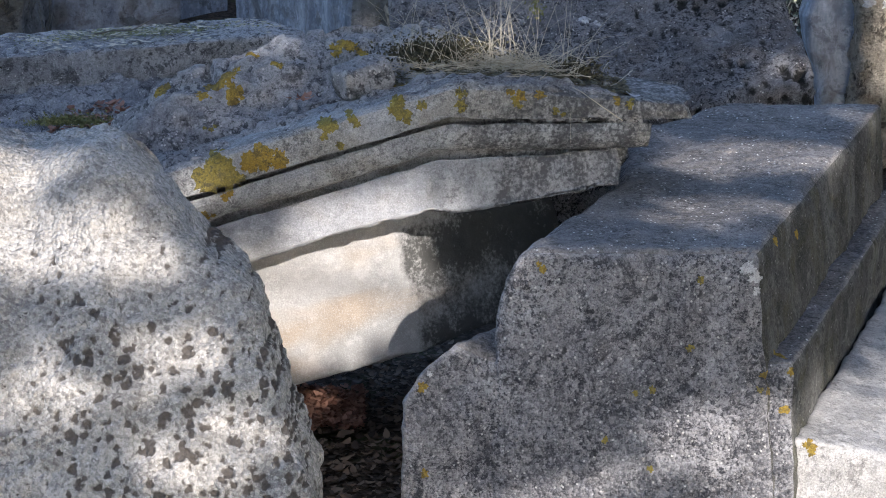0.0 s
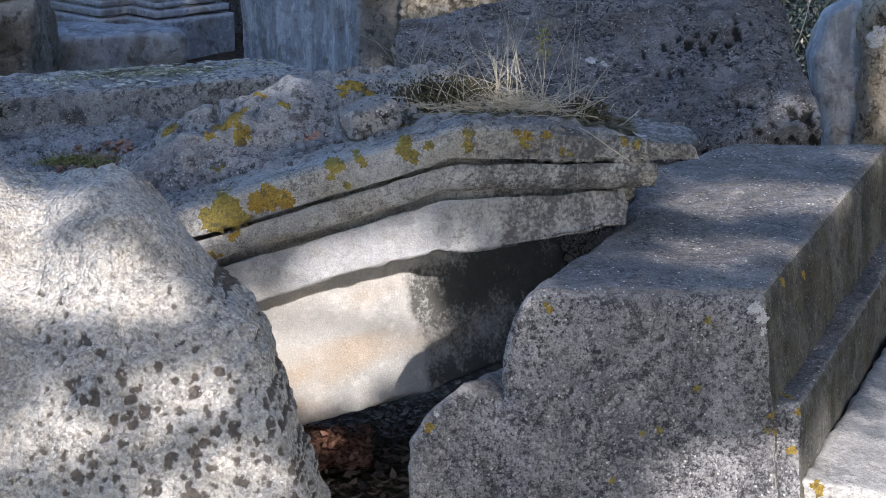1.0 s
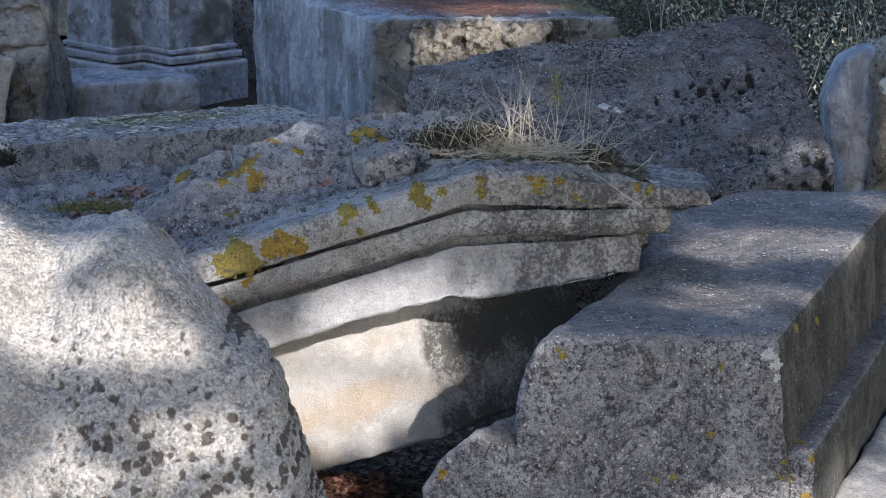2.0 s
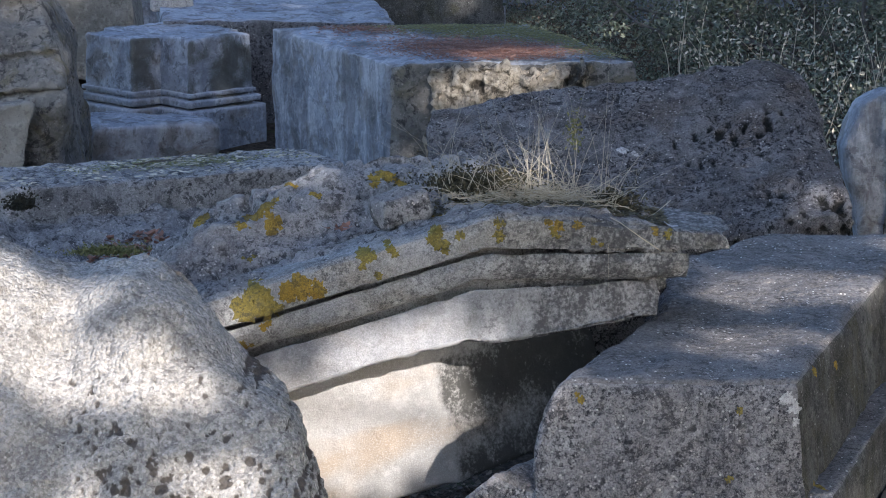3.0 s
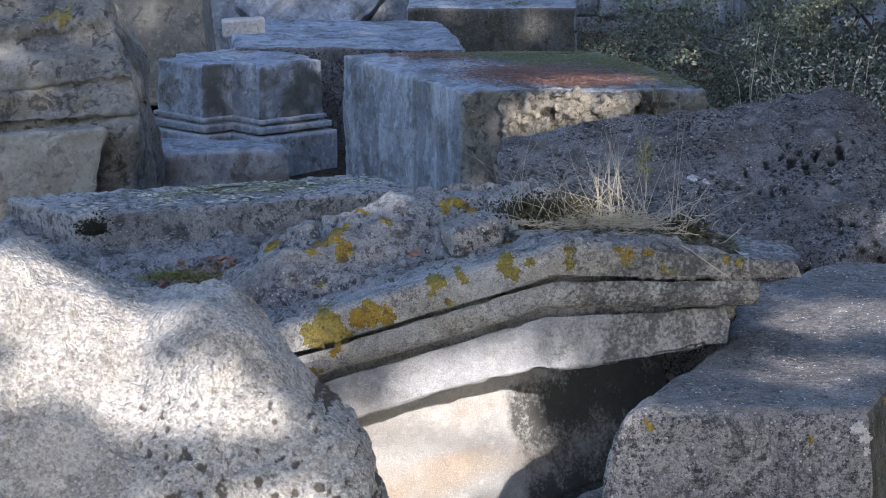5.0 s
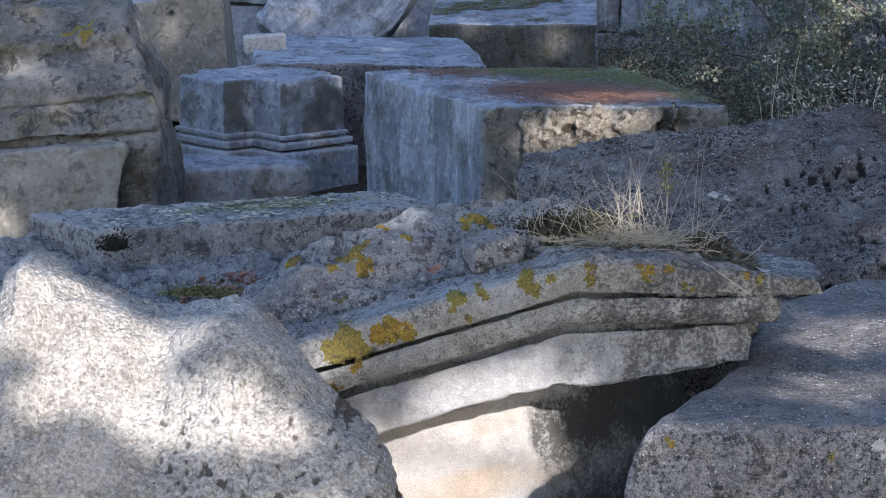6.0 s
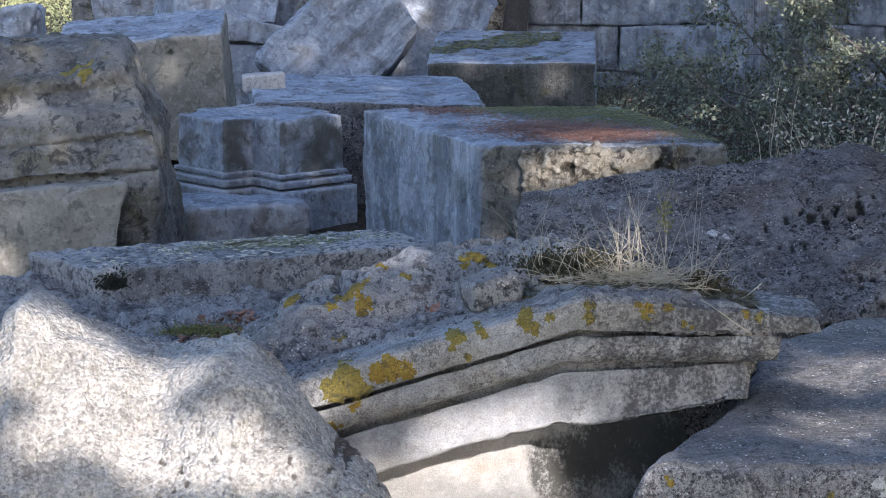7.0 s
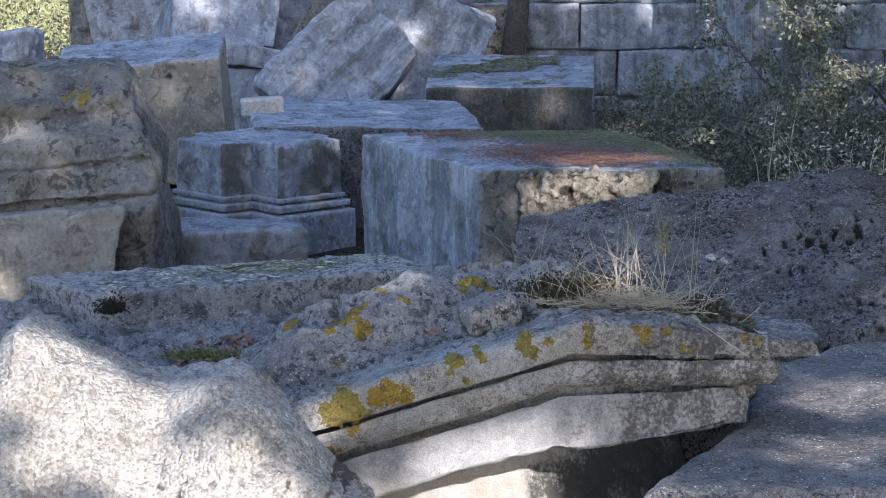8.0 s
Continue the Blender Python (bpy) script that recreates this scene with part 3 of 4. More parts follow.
def build_moulded_base():
    base = thing("pedestal", "blue-grey marble base with stepped corners and a moulded foot", "stone block")
    for i, (cx, cy, sx, sy, z1) in enumerate(((-1.157, 10.35, 0.55, 0.34, 0.425), (-0.92, 10.30, 0.32, 0.60, 0.43))):
        turn = Matrix.Translation((cx, cy, 0)) @ pose(0, 0, 0, 0, 0, 42.5)
        part("shaft", stone_mesh("shaft", (sx, sy, 0.34), PEDESTAL_STONE, 0.009, 0.007, 2.6, 0.004, 0.006, 120 + i, None, None, lambda v, h=sy / 2: shaded_side(v, h)), base, "", turn @ pose(sx / 2, sy / 2, z1 - 0.17))
        for k, (o, z0, h) in enumerate(((0.014, 0.190, 0.020), (0.028, 0.152, 0.028), (0.044, -0.06, 0.202))):
            part("foot_moulding", stone_mesh("foot_moulding", (sx + 2 * o, sy + 2 * o, h), PEDESTAL_STONE, 0.016, 0.005, 0.5, 0.001, 0.002, 130 + i * 5 + k), base, "",
                 turn @ pose(sx / 2, sy / 2, z0 + h / 2))
    # The front side takes DARK_STONE as painted shade for the narrow gap.
    part("rear_body", stone_mesh("rear_body", (1.0, 1.15, 0.62), PEDESTAL_STONE, 0.012, 0.014, 2.0, 0.004, 0.008, 140, None, None, None, 1.0, {(1, 0): DARK_STONE}), base, "", pose(-0.66, 11.48, 0.127, 0, 1, 7))
    return base


build_moulded_base()
thing("low_block", "low grey block in front of the moulded base", "stone block",
      stone_mesh("low_block", (0.52, 0.40, 0.36), PEDESTAL_STONE, 0.014, 0.016, 1.6, 0.004, 0.012, 141, skewed(141, 0.08)), pose(-1.09, 10.08, -0.03, 0, 0, 24))


BLOCK_PLAN = [Vector(q) for q in ((-0.098, 9.045), (0.798, 9.120), (-0.573, 10.103), (0.450, 10.234))]


def block_place(u, s):
    """The grey block's plan: u along its broken side, s along its streaked side."""
    near, right, left, far = BLOCK_PLAN
    return tuple(near[i] + u * (right[i] - near[i]) + s * (left[i] - near[i]) + u * s * (far[i] - right[i] - left[i] + near[i]) for i in (0, 1))


def grey_warp(v, d):
    u, s, w = (v / d + 0.5).T
    x, y = block_place(u, s)
    worn = 0.02 * np.clip(fbm(v, 0.3, 3, 148), 0, 1) * (s < 0.02)
    return np.c_[x, y + worn, -0.15 + 0.65 * w]


def broken_warp(v, d):
    u, s, w = (v / d + 0.5).T
    a = 0.17 + 0.66 * u + 0.03 * fbm(v, 0.12, 3, 152) * (np.abs(u - 0.5) > 0.45)
    x, y = block_place(a, s * 0 + 0.02)
    lean = 0.05 * (1 - w)
    return np.c_[x, y - 0.045 + 0.10 * s - lean + 0.02 * fbm(v, 0.10, 4, 153), -0.1 + 0.585 * w]


def build_grey_block():
    block = thing("grey_block", "large streaked grey marble block with one broken ochre side", "stone block")
    part("block_body", stone_mesh("block_body", (1.0, 1.16, 0.65), BLUE_STONE, 0.010, 0.013, 2.4, 0.004, 0.007, 149, grey_warp, None, None, 1.0, {(1, 0): BROWN_STONE}), block)
    part("broken_side", stone_mesh("broken_side", (0.66, 0.10, 0.585), BROKEN_FACE, 0.008, 0.025, 1.6, 0.020, 0.03, 150, broken_warp, (0.09, 0.03, 0.6)), block, "broken ochre side with dark hollows")
    return block


build_grey_block()


def stack_warp(v, d):
    u, s, w = (v / d + 0.5).T
    z = w * 0.83
    right = knots(z, [(0, -1.25), (0.13, -1.25), (0.477, -1.27), (0.56, -1.29), (0.70, -1.385), (0.86, -1.45)])
    x = -2.7 + (right + 2.7) * u
    y = 9.0 + (0.8 - 0.35 * w) * s + 0.30 * np.clip((w - 0.45) / 0.55, 0, 1) ** 1.4
    level = z - 0.10 * (x + 1.8)
    ledge = knots(level, [(0.33, 0.0), (0.342, 0.0), (0.352, 0.04), (0.364, 0.04), (0.372, -0.015), (0.47, 0.0), (0.48, 0.018), (0.487, 0.018), (0.495, -0.005), (0.585, 0.0), (0.60, 0.05), (0.65, 0.055), (0.69, 0.01), (0.72, 0.01), (0.735, 0.06), (0.86, 0.08)])
    return np.c_[x, y + ledge * (s < 0.5), z]


MOULDED_ROCK = thing("moulded_rock", "large brown weathered block with worn mouldings", "stone block",
      stone_mesh("moulded_rock", (1.5, 0.8, 0.86), BROWN_STONE, 0.010, 0.05, 0.8, 0.007, 0.022, 151, stack_warp))
thing("pale_block", "pale broken block in front of the brown rock", "stone block",
      stone_mesh("pale_block", (1.2, 0.3, 0.40), BEIGE_STONE, 0.012, 0.02, 2.0, 0.005, 0.016, 157, skewed(157, 0.07)), pose(-2.0, 8.95, 0.13, 0, -4, 2))
thing("beige_block", "beige squared block with a few dark holes", "stone block",
      stone_mesh("beige_block", (0.80, 0.70, 0.6), BEIGE_STONE, 0.012, 0.014, 1.6, 0.003, 0.007, 163, None, (0.10, 0.015, 0.5), None, 1.0, {(2, 1): PEDESTAL_STONE}), pose(-1.755, 12.37, 0.340, 5.5, -5, 3))
thing("small_stone", "small white squared stone on the moulded base", "stone",
      stone_mesh("small_stone", (0.19, 0.11, 0.08), TOP_STONE, 0.012, 0.01, 0.6, 0.002, 0.004, 167), pose(-1.10, 11.45, 0.468, 0, -4, 10))
MOSSY = thing("mossy_block", "dark stone block with mossy top among the far stones", "stone block",
              stone_mesh("mossy_block", (0.88, 1.0, 0.45), PEDESTAL_STONE, 0.014, 0.016, 1.2, 0.003, 0.006, 173, None, None, None, 1.0, {(1, 0): DARK_SIDE}), pose(0.04, 13.70, 0.20, 4.7, 0, -2))


def heap_piece(label, dims, at, seed, material=BLUE_STONE, edge=0.018, lump=0.012):
    return thing("fallen_slab", label, "stone slab", stone_mesh("fallen_slab", dims, material, 0.012, edge * 0.7, 2.0, 0.004, lump * 0.8, seed, skewed(seed, 0.13)), at, "far heap of stones")


heap_piece("thick grey slab leaning back, cracked across", (0.74, 0.3, 0.60), pose(-1.64, 15.0, 0.70, -12, 7, 4), 201)
heap_piece("thin grey slab lying under the leaning slab", (0.60, 0.35, 0.12), pose(-1.50, 14.7, 0.42, -6, 10, 6), 203)
heap_piece("low grey block under the heap", (0.75, 0.5, 0.46), pose(-1.45, 14.85, 0.15, 0, 2, 6), 204)
heap_piece("tall pale slab with a yellow stain", (0.46, 0.3, 0.85), pose(-2.23, 15.3, 0.42, -4, -6, 0), 205, PEDESTAL_STONE)
heap_piece("tall blue-grey slab standing behind the heap", (0.60, 0.3, 1.0), pose(-1.20, 15.7, 0.46, -4, 6, 0), 219)
heap_piece("narrow brown slab standing upright", (0.20, 0.3, 0.80), pose(-2.52, 15.3, 0.40, -4, 3, 0), 206, BROWN_STONE)
heap_piece("rounded dark stone beside the pale slab", (0.30, 0.3, 0.62), pose(-2.72, 14.2, 0.28, 0, 0, 0), 207, BLUE_STONE, 0.10)
heap_piece("narrow slab tilted against the heap", (0.22, 0.3, 0.75), pose(-1.10, 15.0, 0.52, -8, 30, 0), 209, BROWN_STONE)
heap_piece("pale slab fallen on its corner", (0.62, 0.30, 0.66), pose(-0.93, 14.2, 0.36, -14, 44, -8), 211, BLUE_STONE, 0.03, 0.03)
heap_piece("pale slab leaning on its neighbour", (0.62, 0.30, 0.80), pose(-0.56, 14.6, 0.40, -14, 28, 8), 213, BLUE_STONE, 0.03, 0.03)
heap_piece("broad brown stone at the foot of the far wall", (0.55, 0.4, 0.75), pose(-0.15, 15.3, 0.36, 0, -5, 0), 215, BROKEN_FACE, 0.07)
heap_piece("low grey slab filling the heap", (0.9, 0.5, 0.30), pose(-0.85, 13.75, 0.06, 0, 0, 4), 217)


def build_far_wall():
    wall = thing("far_wall", "wall of large blue-grey ashlar blocks behind the bushes", "wall", kind="structure")
    meshes = [stone_mesh("ashlar", (w, 0.4, 0.277), BLUE_STONE, 0.018, 0.018, 1.8, 0.006, 0.010, 221 + i) for i, w in enumerate((0.66, 0.94, 0.78))]
    for row in range(5):
        x, i = -1.0 + 0.23 * (row % 2), row
        while x < 5.0:
            k = (i * 2 + row) % 3
            w = (0.66, 0.94, 0.78)[k]
            part("ashlar", meshes[k], wall, "", pose(x + w / 2, 15.62 + 0.02 * ((i * 7 + row * 3) % 3), 0.108 - 0.142 + 0.281 * row))
            x += w + 0.006
            i += 1


build_far_wall()


def build_column():
    """A drum of a fluted column standing behind the bush."""
    n, rows = 160, 12
    v, f = [], []
    for r in range(rows + 1):
        for i in range(n):
            a = 2 * math.pi * i / n
            rad = 0.15 - 0.012 * abs(math.sin(10 * a)) ** 0.7
            v.append((rad * math.cos(a), rad * math.sin(a), 1.3 * r / rows))
    for r in range(rows):
        for i in range(n):
            j = (i + 1) % n
            f.append((r * n + i, r * n + j, (r + 1) * n + j, (r + 1) * n + i))
    f.append(tuple(range(rows * n, (rows + 1) * n)))
    thing("column_drum", "pale fluted marble column standing behind the bush", "column", mesh_from("column_drum", v, f, PEDESTAL_STONE), pose(1.36, 14.7, 0.0))


build_column()

# ---------------------------------------------------------------- trees that shade the place


def blade_cloud(name, centres, size, material, seed, long=2.0, droop=None):
    """Many small folded leaves, one mesh; centres: rows of points."""
    rng = np.random.default_rng(seed)
    n = len(centres)
    a = rng.normal(size=(n, 3))
    a /= np.linalg.norm(a, axis=1, keepdims=True)
    b = np.cross(a, rng.normal(size=(n, 3)))
    b /= np.linalg.norm(b, axis=1, keepdims=True)
    c = np.cross(a, b)
    s = size * rng.uniform(0.6, 1.3, (n, 1))
    v = np.stack([centres - a * s * long / 2, centres + b * s / 2 + c * s * 0.15, centres + a * s * long / 2, centres - b * s / 2 + c * s * 0.15], 1).reshape(-1, 3)
    f = [(4 * i, 4 * i + 1, 4 * i + 2, 4 * i + 3) for i in range(n)]
    return mesh_from(name, v, f, material, False)


def limb_mesh(name, paths, material, sides=7):
    """Tapered limbs: each path is a list of (point, radius)."""
    v, f = [], []
    for path in paths:
        base = len(v)
        for k, (p, r) in enumerate(path):
            q = path[min(k + 1, len(path) - 1)][0]
            o = path[max(k - 1, 0)][0]
            t = (Vector(q) - Vector(o)).normalized()
            x = t.orthogonal().normalized()
            y = t.cross(x)
            for i in range(sides):
                g = 2 * math.pi * i / sides
                v.append(Vector(p) + (x * math.cos(g) + y * math.sin(g)) * r)
        for k in range(len(path) - 1):
            for i in range(sides):
                j = (i + 1) % sides
                f.append((base + k * sides + i, base + k * sides + j, base + (k + 1) * sides + j, base + (k + 1) * sides + i))
    return mesh_from(name, v, f, material)


SIDE = Vector((math.cos(radians(SUN_TURN)), math.sin(radians(SUN_TURN)), 0))
RISE = TO_SUN.cross(SIDE).normalized() if TO_SUN.cross(SIDE).z > 0 else SIDE.cross(TO_SUN).normalized()

# gaps in the crowns through which the sun falls: a place that it reaches, half width, half height of the gap
GAPS = [
    ((-0.545, 4.315, 0.59), 0.16, 0.095), ((-0.62, 4.40, 0.70), 0.11, 0.045), ((-0.362, 4.222, 0.416), 0.12, 0.06), ((-0.282, 4.139, 0.258), 0.14, 0.09),
    ((-0.572, 4.171, 0.351), 0.12, 0.07), ((-0.86, 4.397, 0.76), 0.23, 0.105), ((-0.72, 4.36, 0.66), 0.13, 0.08), ((-0.66, 4.43, 0.69), 0.14, 0.06), ((-0.43, 4.33, 0.55), 0.12, 0.06), ((-0.80, 4.30, 0.62), 0.10, 0.06),
    ((-0.09, 4.935, 0.33), 0.27, 0.16), ((0.25, 4.99, 0.86), 0.09, 0.07), ((-0.24, 4.815, 0.445), 0.10, 0.04), ((-0.032, 4.814, 0.522), 0.10, 0.020), ((-0.34, 4.80, 0.56), 0.07, 0.045),
    ((0.09, 4.82, 0.58), 0.04, 0.015),
    ((0.80, 5.22, 0.529), 0.26, 0.085), ((0.647, 4.772, 0.524), 0.18, 0.060), ((0.411, 4.708, 0.529), 0.08, 0.025), ((0.969, 5.218, 0.481), 0.022, 0.06),
    ((0.62, 4.442, 0.165), 0.16, 0.10), ((0.25, 4.44, 0.04), 0.20, 0.06), ((-3.6, 19.5, 0.2), 1.6, 0.5), ((-0.11, 5.05, 0.05), 0.07, 0.03), ((0.90, 4.384, 0.134), 0.24, 0.13), ((0.96, 4.65, 0.20), 0.22, 0.09), ((0.858, 4.70, 0.184), 0.035, 0.08),
    ((1.087, 6.567, 0.472), 0.11, 0.06), ((0.947, 6.634, 0.49), 0.08, 0.03), ((1.60, 7.5, 0.36), 0.13, 0.20), ((1.62, 9.6, 0.30), 0.14, 0.16), ((1.15, 12.3, 0.62), 0.24, 0.13), ((1.6, 12.2, 0.5), 0.20, 0.14), ((1.95, 12.0, 0.75), 0.20, 0.16), ((1.25, 15.4, 0.75), 0.40, 0.22), ((2.1, 15.4, 0.95), 0.45, 0.25), ((0.45, 15.4, 0.85), 0.15, 0.20), ((0.75, 13.2, 0.25), 0.2, 0.08), ((0.9, 12.0, 0.2), 0.15, 0.06),
    ((0.28, 9.05, 0.43), 0.28, 0.085), ((0.40, 9.30, 0.50), 0.30, 0.07), ((-0.57, 11.45, 0.44), 0.12, 0.03),
    ((0.24, 13.21, 0.30), 0.05, 0.11), ((-1.588, 9.009, 0.481), 0.05, 0.04), ((-1.80, 8.80, 0.10), 0.09, 0.09), ((-1.55, 8.82, 0.20), 0.05, 0.03),
    ((-1.393, 9.524, 0.735), 0.06, 0.07), ((-1.72, 9.10, 0.64), 0.07, 0.05), ((-0.50, 14.4, 0.60), 0.10, 0.09), ((-0.60, 14.3, 0.33), 0.06, 0.05),
    ((-1.80, 14.9, 0.66), 0.08, 0.07), ((-0.2, 15.1, 0.55), 0.12, 0.12),
]


def build_shade_tree(name, centre, span, rise, depth, count, trunk_base, seed, keep_below=None):
    """A tree outside the view, towards the sun; its crown lets the sun through at the gaps."""
    rng = np.random.default_rng(seed)
    tree = thing(name, "broad leafy tree standing outside the stones and shading them", "tree")
    c = np.array(centre)
    side, up, to = np.array(SIDE), np.array(RISE), np.array(TO_SUN)
    q = rng.uniform(-1, 1, (count, 3))
    q = q[(q ** 2).sum(1) < 1.0]
    p = c + q[:, :1] * span * side + q[:, 1:2] * rise * up + q[:, 2:] * depth * to
    keep = np.ones(len(p), bool)
    for g, hw, hh in GAPS:
        d = p - np.array(g)
        a, b = d @ side, d @ up
        jag = 1 + 0.35 * vnoise(p / 0.12, 5)
        keep &= (a / hw) ** 2 + (b / hh) ** 2 > jag
    keep &= fbm(np.c_[p @ side, p @ up, p @ to * 0], 0.28, 2, seed) < 0.82
    p = p[keep]
    tb = np.array(trunk_base)
    fork = c + side * span * 0.75
    paths = [[(tuple(tb + (fork - tb) * k / 6 + rng.normal(size=3) * 0.06 * (0 < k < 6)), 0.22 * (1 - 0.12 * k)) for k in range(7)]]
    for i in range(9):
        end = p[rng.integers(len(p))]
        start = tb + (fork - tb) * rng.uniform(0.6, 0.95)
        paths.append([(tuple(start + (end - start) * k / 5 + rng.normal(size=3) * 0.04), 0.022 * (1 - 0.17 * k)) for k in range(6)])
    part("trunk", limb_mesh("trunk", paths, BARK), tree)
    part("crown", blade_cloud("crown", p, 0.075, CANOPY_LEAF, seed + 1, 1.6), tree)


build_shade_tree("shade_tree", tuple(Vector((0.1, 5.6, 0.45)) + TO_SUN * 7.0), 3.2, 1.9, 1.0, 76000, (4.2, -3.5, 0.0), 301)
build_shade_tree("shade_tree", tuple(Vector((0.3, 13.0, 0.5)) + TO_SUN * 12.0), 5.4, 3.2, 1.5, 165000, (8.0, 2.0, 0.0), 311)



def build_blocking_hedge():
    """An unseen thicket, added past the edge of the view to block light from the right."""
    rng = np.random.default_rng(331)
    n = 26000
    p = np.c_[rng.uniform(3.3, 5.0, n), rng.uniform(4.5, 19.0, n), rng.uniform(0, 2.7, n)]
    p = p[fbm(p, 0.9, 3, 332) > -0.25]
    thing("hedge", "dense dark evergreen thicket added out of view to block sky light", "hedge", blade_cloud("hedge", p, 0.10, BUSH_LEAF, 333, 1.6), kind="stuff")


build_blocking_hedge()

# ---------------------------------------------------------------- bush and ground cover


def twig(rng, start, way, steps, length, r0, wander=0.2, rise=0.0):
    p, way, path = np.array(start, float), np.array(way, float), []
    for k in range(steps):
        path.append((tuple(p), r0 * (1 - 0.85 * k / steps)))
        way = way / np.linalg.norm(way) + rng.normal(size=3) * wander + np.array([0, 0, rise])
        p = p + way / np.linalg.norm(way) * length / steps
    return path


def build_bush():
    rng = np.random.default_rng(401)
    bush = thing("bush", "grey-green small-leaved evergreen bush with dark bare twigs", "bush")
    tips = []
    stems = [((1.95, 12.0, 0.05), (-0.8, 0.0, 0.45), 1.5), ((1.8, 12.2, 0.05), (-0.7, 0.1, 0.75), 1.4), ((2.1, 12.4, 0.05), (-0.5, 0, 0.9), 1.3), ((1.7, 11.8, 0.05), (-0.9, 0.2, 0.3), 1.1),
             ((2.2, 12.0, 0.05), (-0.3, 0, 1.0), 1.2), ((1.6, 12.3, 0.05), (-0.1, 0, 1.0), 1.0), ((2.4, 12.3, 0.05), (-0.2, 0, 1.0), 1.1), ((1.9, 12.6, 0.05), (-0.6, 0.0, 0.6), 1.3)]
    for at, way, length in stems:
        main = twig(rng, at, way, 12, length, 0.013, 0.13)
        part("branch", limb_mesh("branch", [main], BARK, 6), bush)
        side = []
        for k in range(3, 12):
            for j in range(3):
                t = twig(rng, main[k][0], rng.normal(size=3) + np.array([-0.3, 0, 0.4]), 6, rng.uniform(0.15, 0.38), 0.004, 0.25)
                side.append(t)
                tips += [q[0] for q in t[2:]]
        part("twig", limb_mesh("twig", side, BARK, 4), bush)
    tips = np.array(tips)
    c = tips[rng.integers(len(tips), size=15000)] + rng.normal(size=(15000, 3)) * 0.024
    part("foliage", blade_cloud("foliage", c, 0.0125, BUSH_LEAF, 402, 2.0), bush)


build_bush()


def build_ground_cover():
    rng = np.random.default_rng(411)
    n = 52000
    p = np.c_[rng.uniform(0.35, 3.2, n), rng.uniform(10.3, 15.2, n), np.zeros(n)]
    lift = np.clip(0.16 + 0.16 * fbm(p, 0.5, 3, 412), 0.02, 0.45)
    p[:, 2] = rng.uniform(0, 1, n) ** 0.6 * lift
    p = p[~((p[:, 0] < 0.95) & (p[:, 1] < 10.75))]
    thing("ground_cover", "low tangled green ground cover between the stones", "plants", blade_cloud("ground_cover", p[:40000], 0.0105, BUSH_LEAF, 413, 1.9), kind="stuff")
    thing("dead_leaves", "grey-brown dead leaves among the ground cover", "leaves", blade_cloud("dead_leaves", p[40000:], 0.011, LITTER, 416, 1.7), kind="stuff")
    q = np.c_[rng.uniform(-7, -2.6, 26000), rng.uniform(17, 27, 26000), rng.uniform(0, 0.30, 26000)]
    thing("far_grass", "bright green grass beyond the heap of stones", "grass", blade_cloud("far_grass", q, 0.013, GRASS, 414, 3.0), kind="stuff")
    stems = []
    for i in range(90):
        stems.append(twig(rng, (rng.uniform(1.1, 2.6), rng.uniform(8.6, 11.2), 0.0), (rng.normal() * 0.25, 0, 1), 7, rng.uniform(0.3, 0.75), 0.004, 0.12))
    thing("dry_stalks", "thin dry brown stalks standing behind the slabs", "plants", limb_mesh("dry_stalks", stems, STRAW, 4), kind="stuff")
    q = np.c_[rng.uniform(1.1, 2.8, 9000), rng.uniform(8.6, 11.2, 9000), rng.uniform(0.02, 0.5, 9000)]
    thing("undergrowth", "olive undergrowth leaves behind the upright stone", "plants", blade_cloud("undergrowth", q[:5500], 0.012, BUSH_LEAF, 415, 2.0), kind="stuff")
    thing("dead_leaves", "straw-coloured dead leaves in the undergrowth", "leaves", blade_cloud("dead_leaves", q[5500:], 0.010, STRAW, 417, 2.2), kind="stuff")


build_ground_cover()


def build_far_tree(at, lean, r, seed):
    rng = np.random.default_rng(seed)
    tree = thing("tree", "dark bare tree trunk among the far stones", "tree")
    main = twig(rng, at, lean, 8, 2.6, r, 0.06)
    part("trunk", limb_mesh("trunk", [main], BARK, 10), tree)
    for k in (4, 5, 6):
        part("limb", limb_mesh("limb", [twig(rng, main[k][0], (rng.normal(), 0.3, 0.8), 6, 0.9, r * 0.35, 0.15)], BARK, 6), tree)
    top = np.array(main[-1][0])
    part("crown", blade_cloud("crown", top + rng.normal(size=(2500, 3)) * np.array([0.9, 0.9, 0.45]) + np.array([0, 0, 0.5]), 0.04, BUSH_LEAF, seed + 1), tree)


build_far_tree((1.55, 13.4, 0.0), (-0.16, 0, 1), 0.055, 421)
build_far_tree((-0.02, 15.15, 0.0), (0.08, 0, 1), 0.085, 425)

# ---------------------------------------------------------------- moss, litter and grass


def scatter(x0, x1, y0, y1, z, n, seed):
    rng = np.random.default_rng(seed)
    return np.c_[rng.uniform(x0, x1, n), rng.uniform(y0, y1, n), z + rng.uniform(0, 0.02, n)]


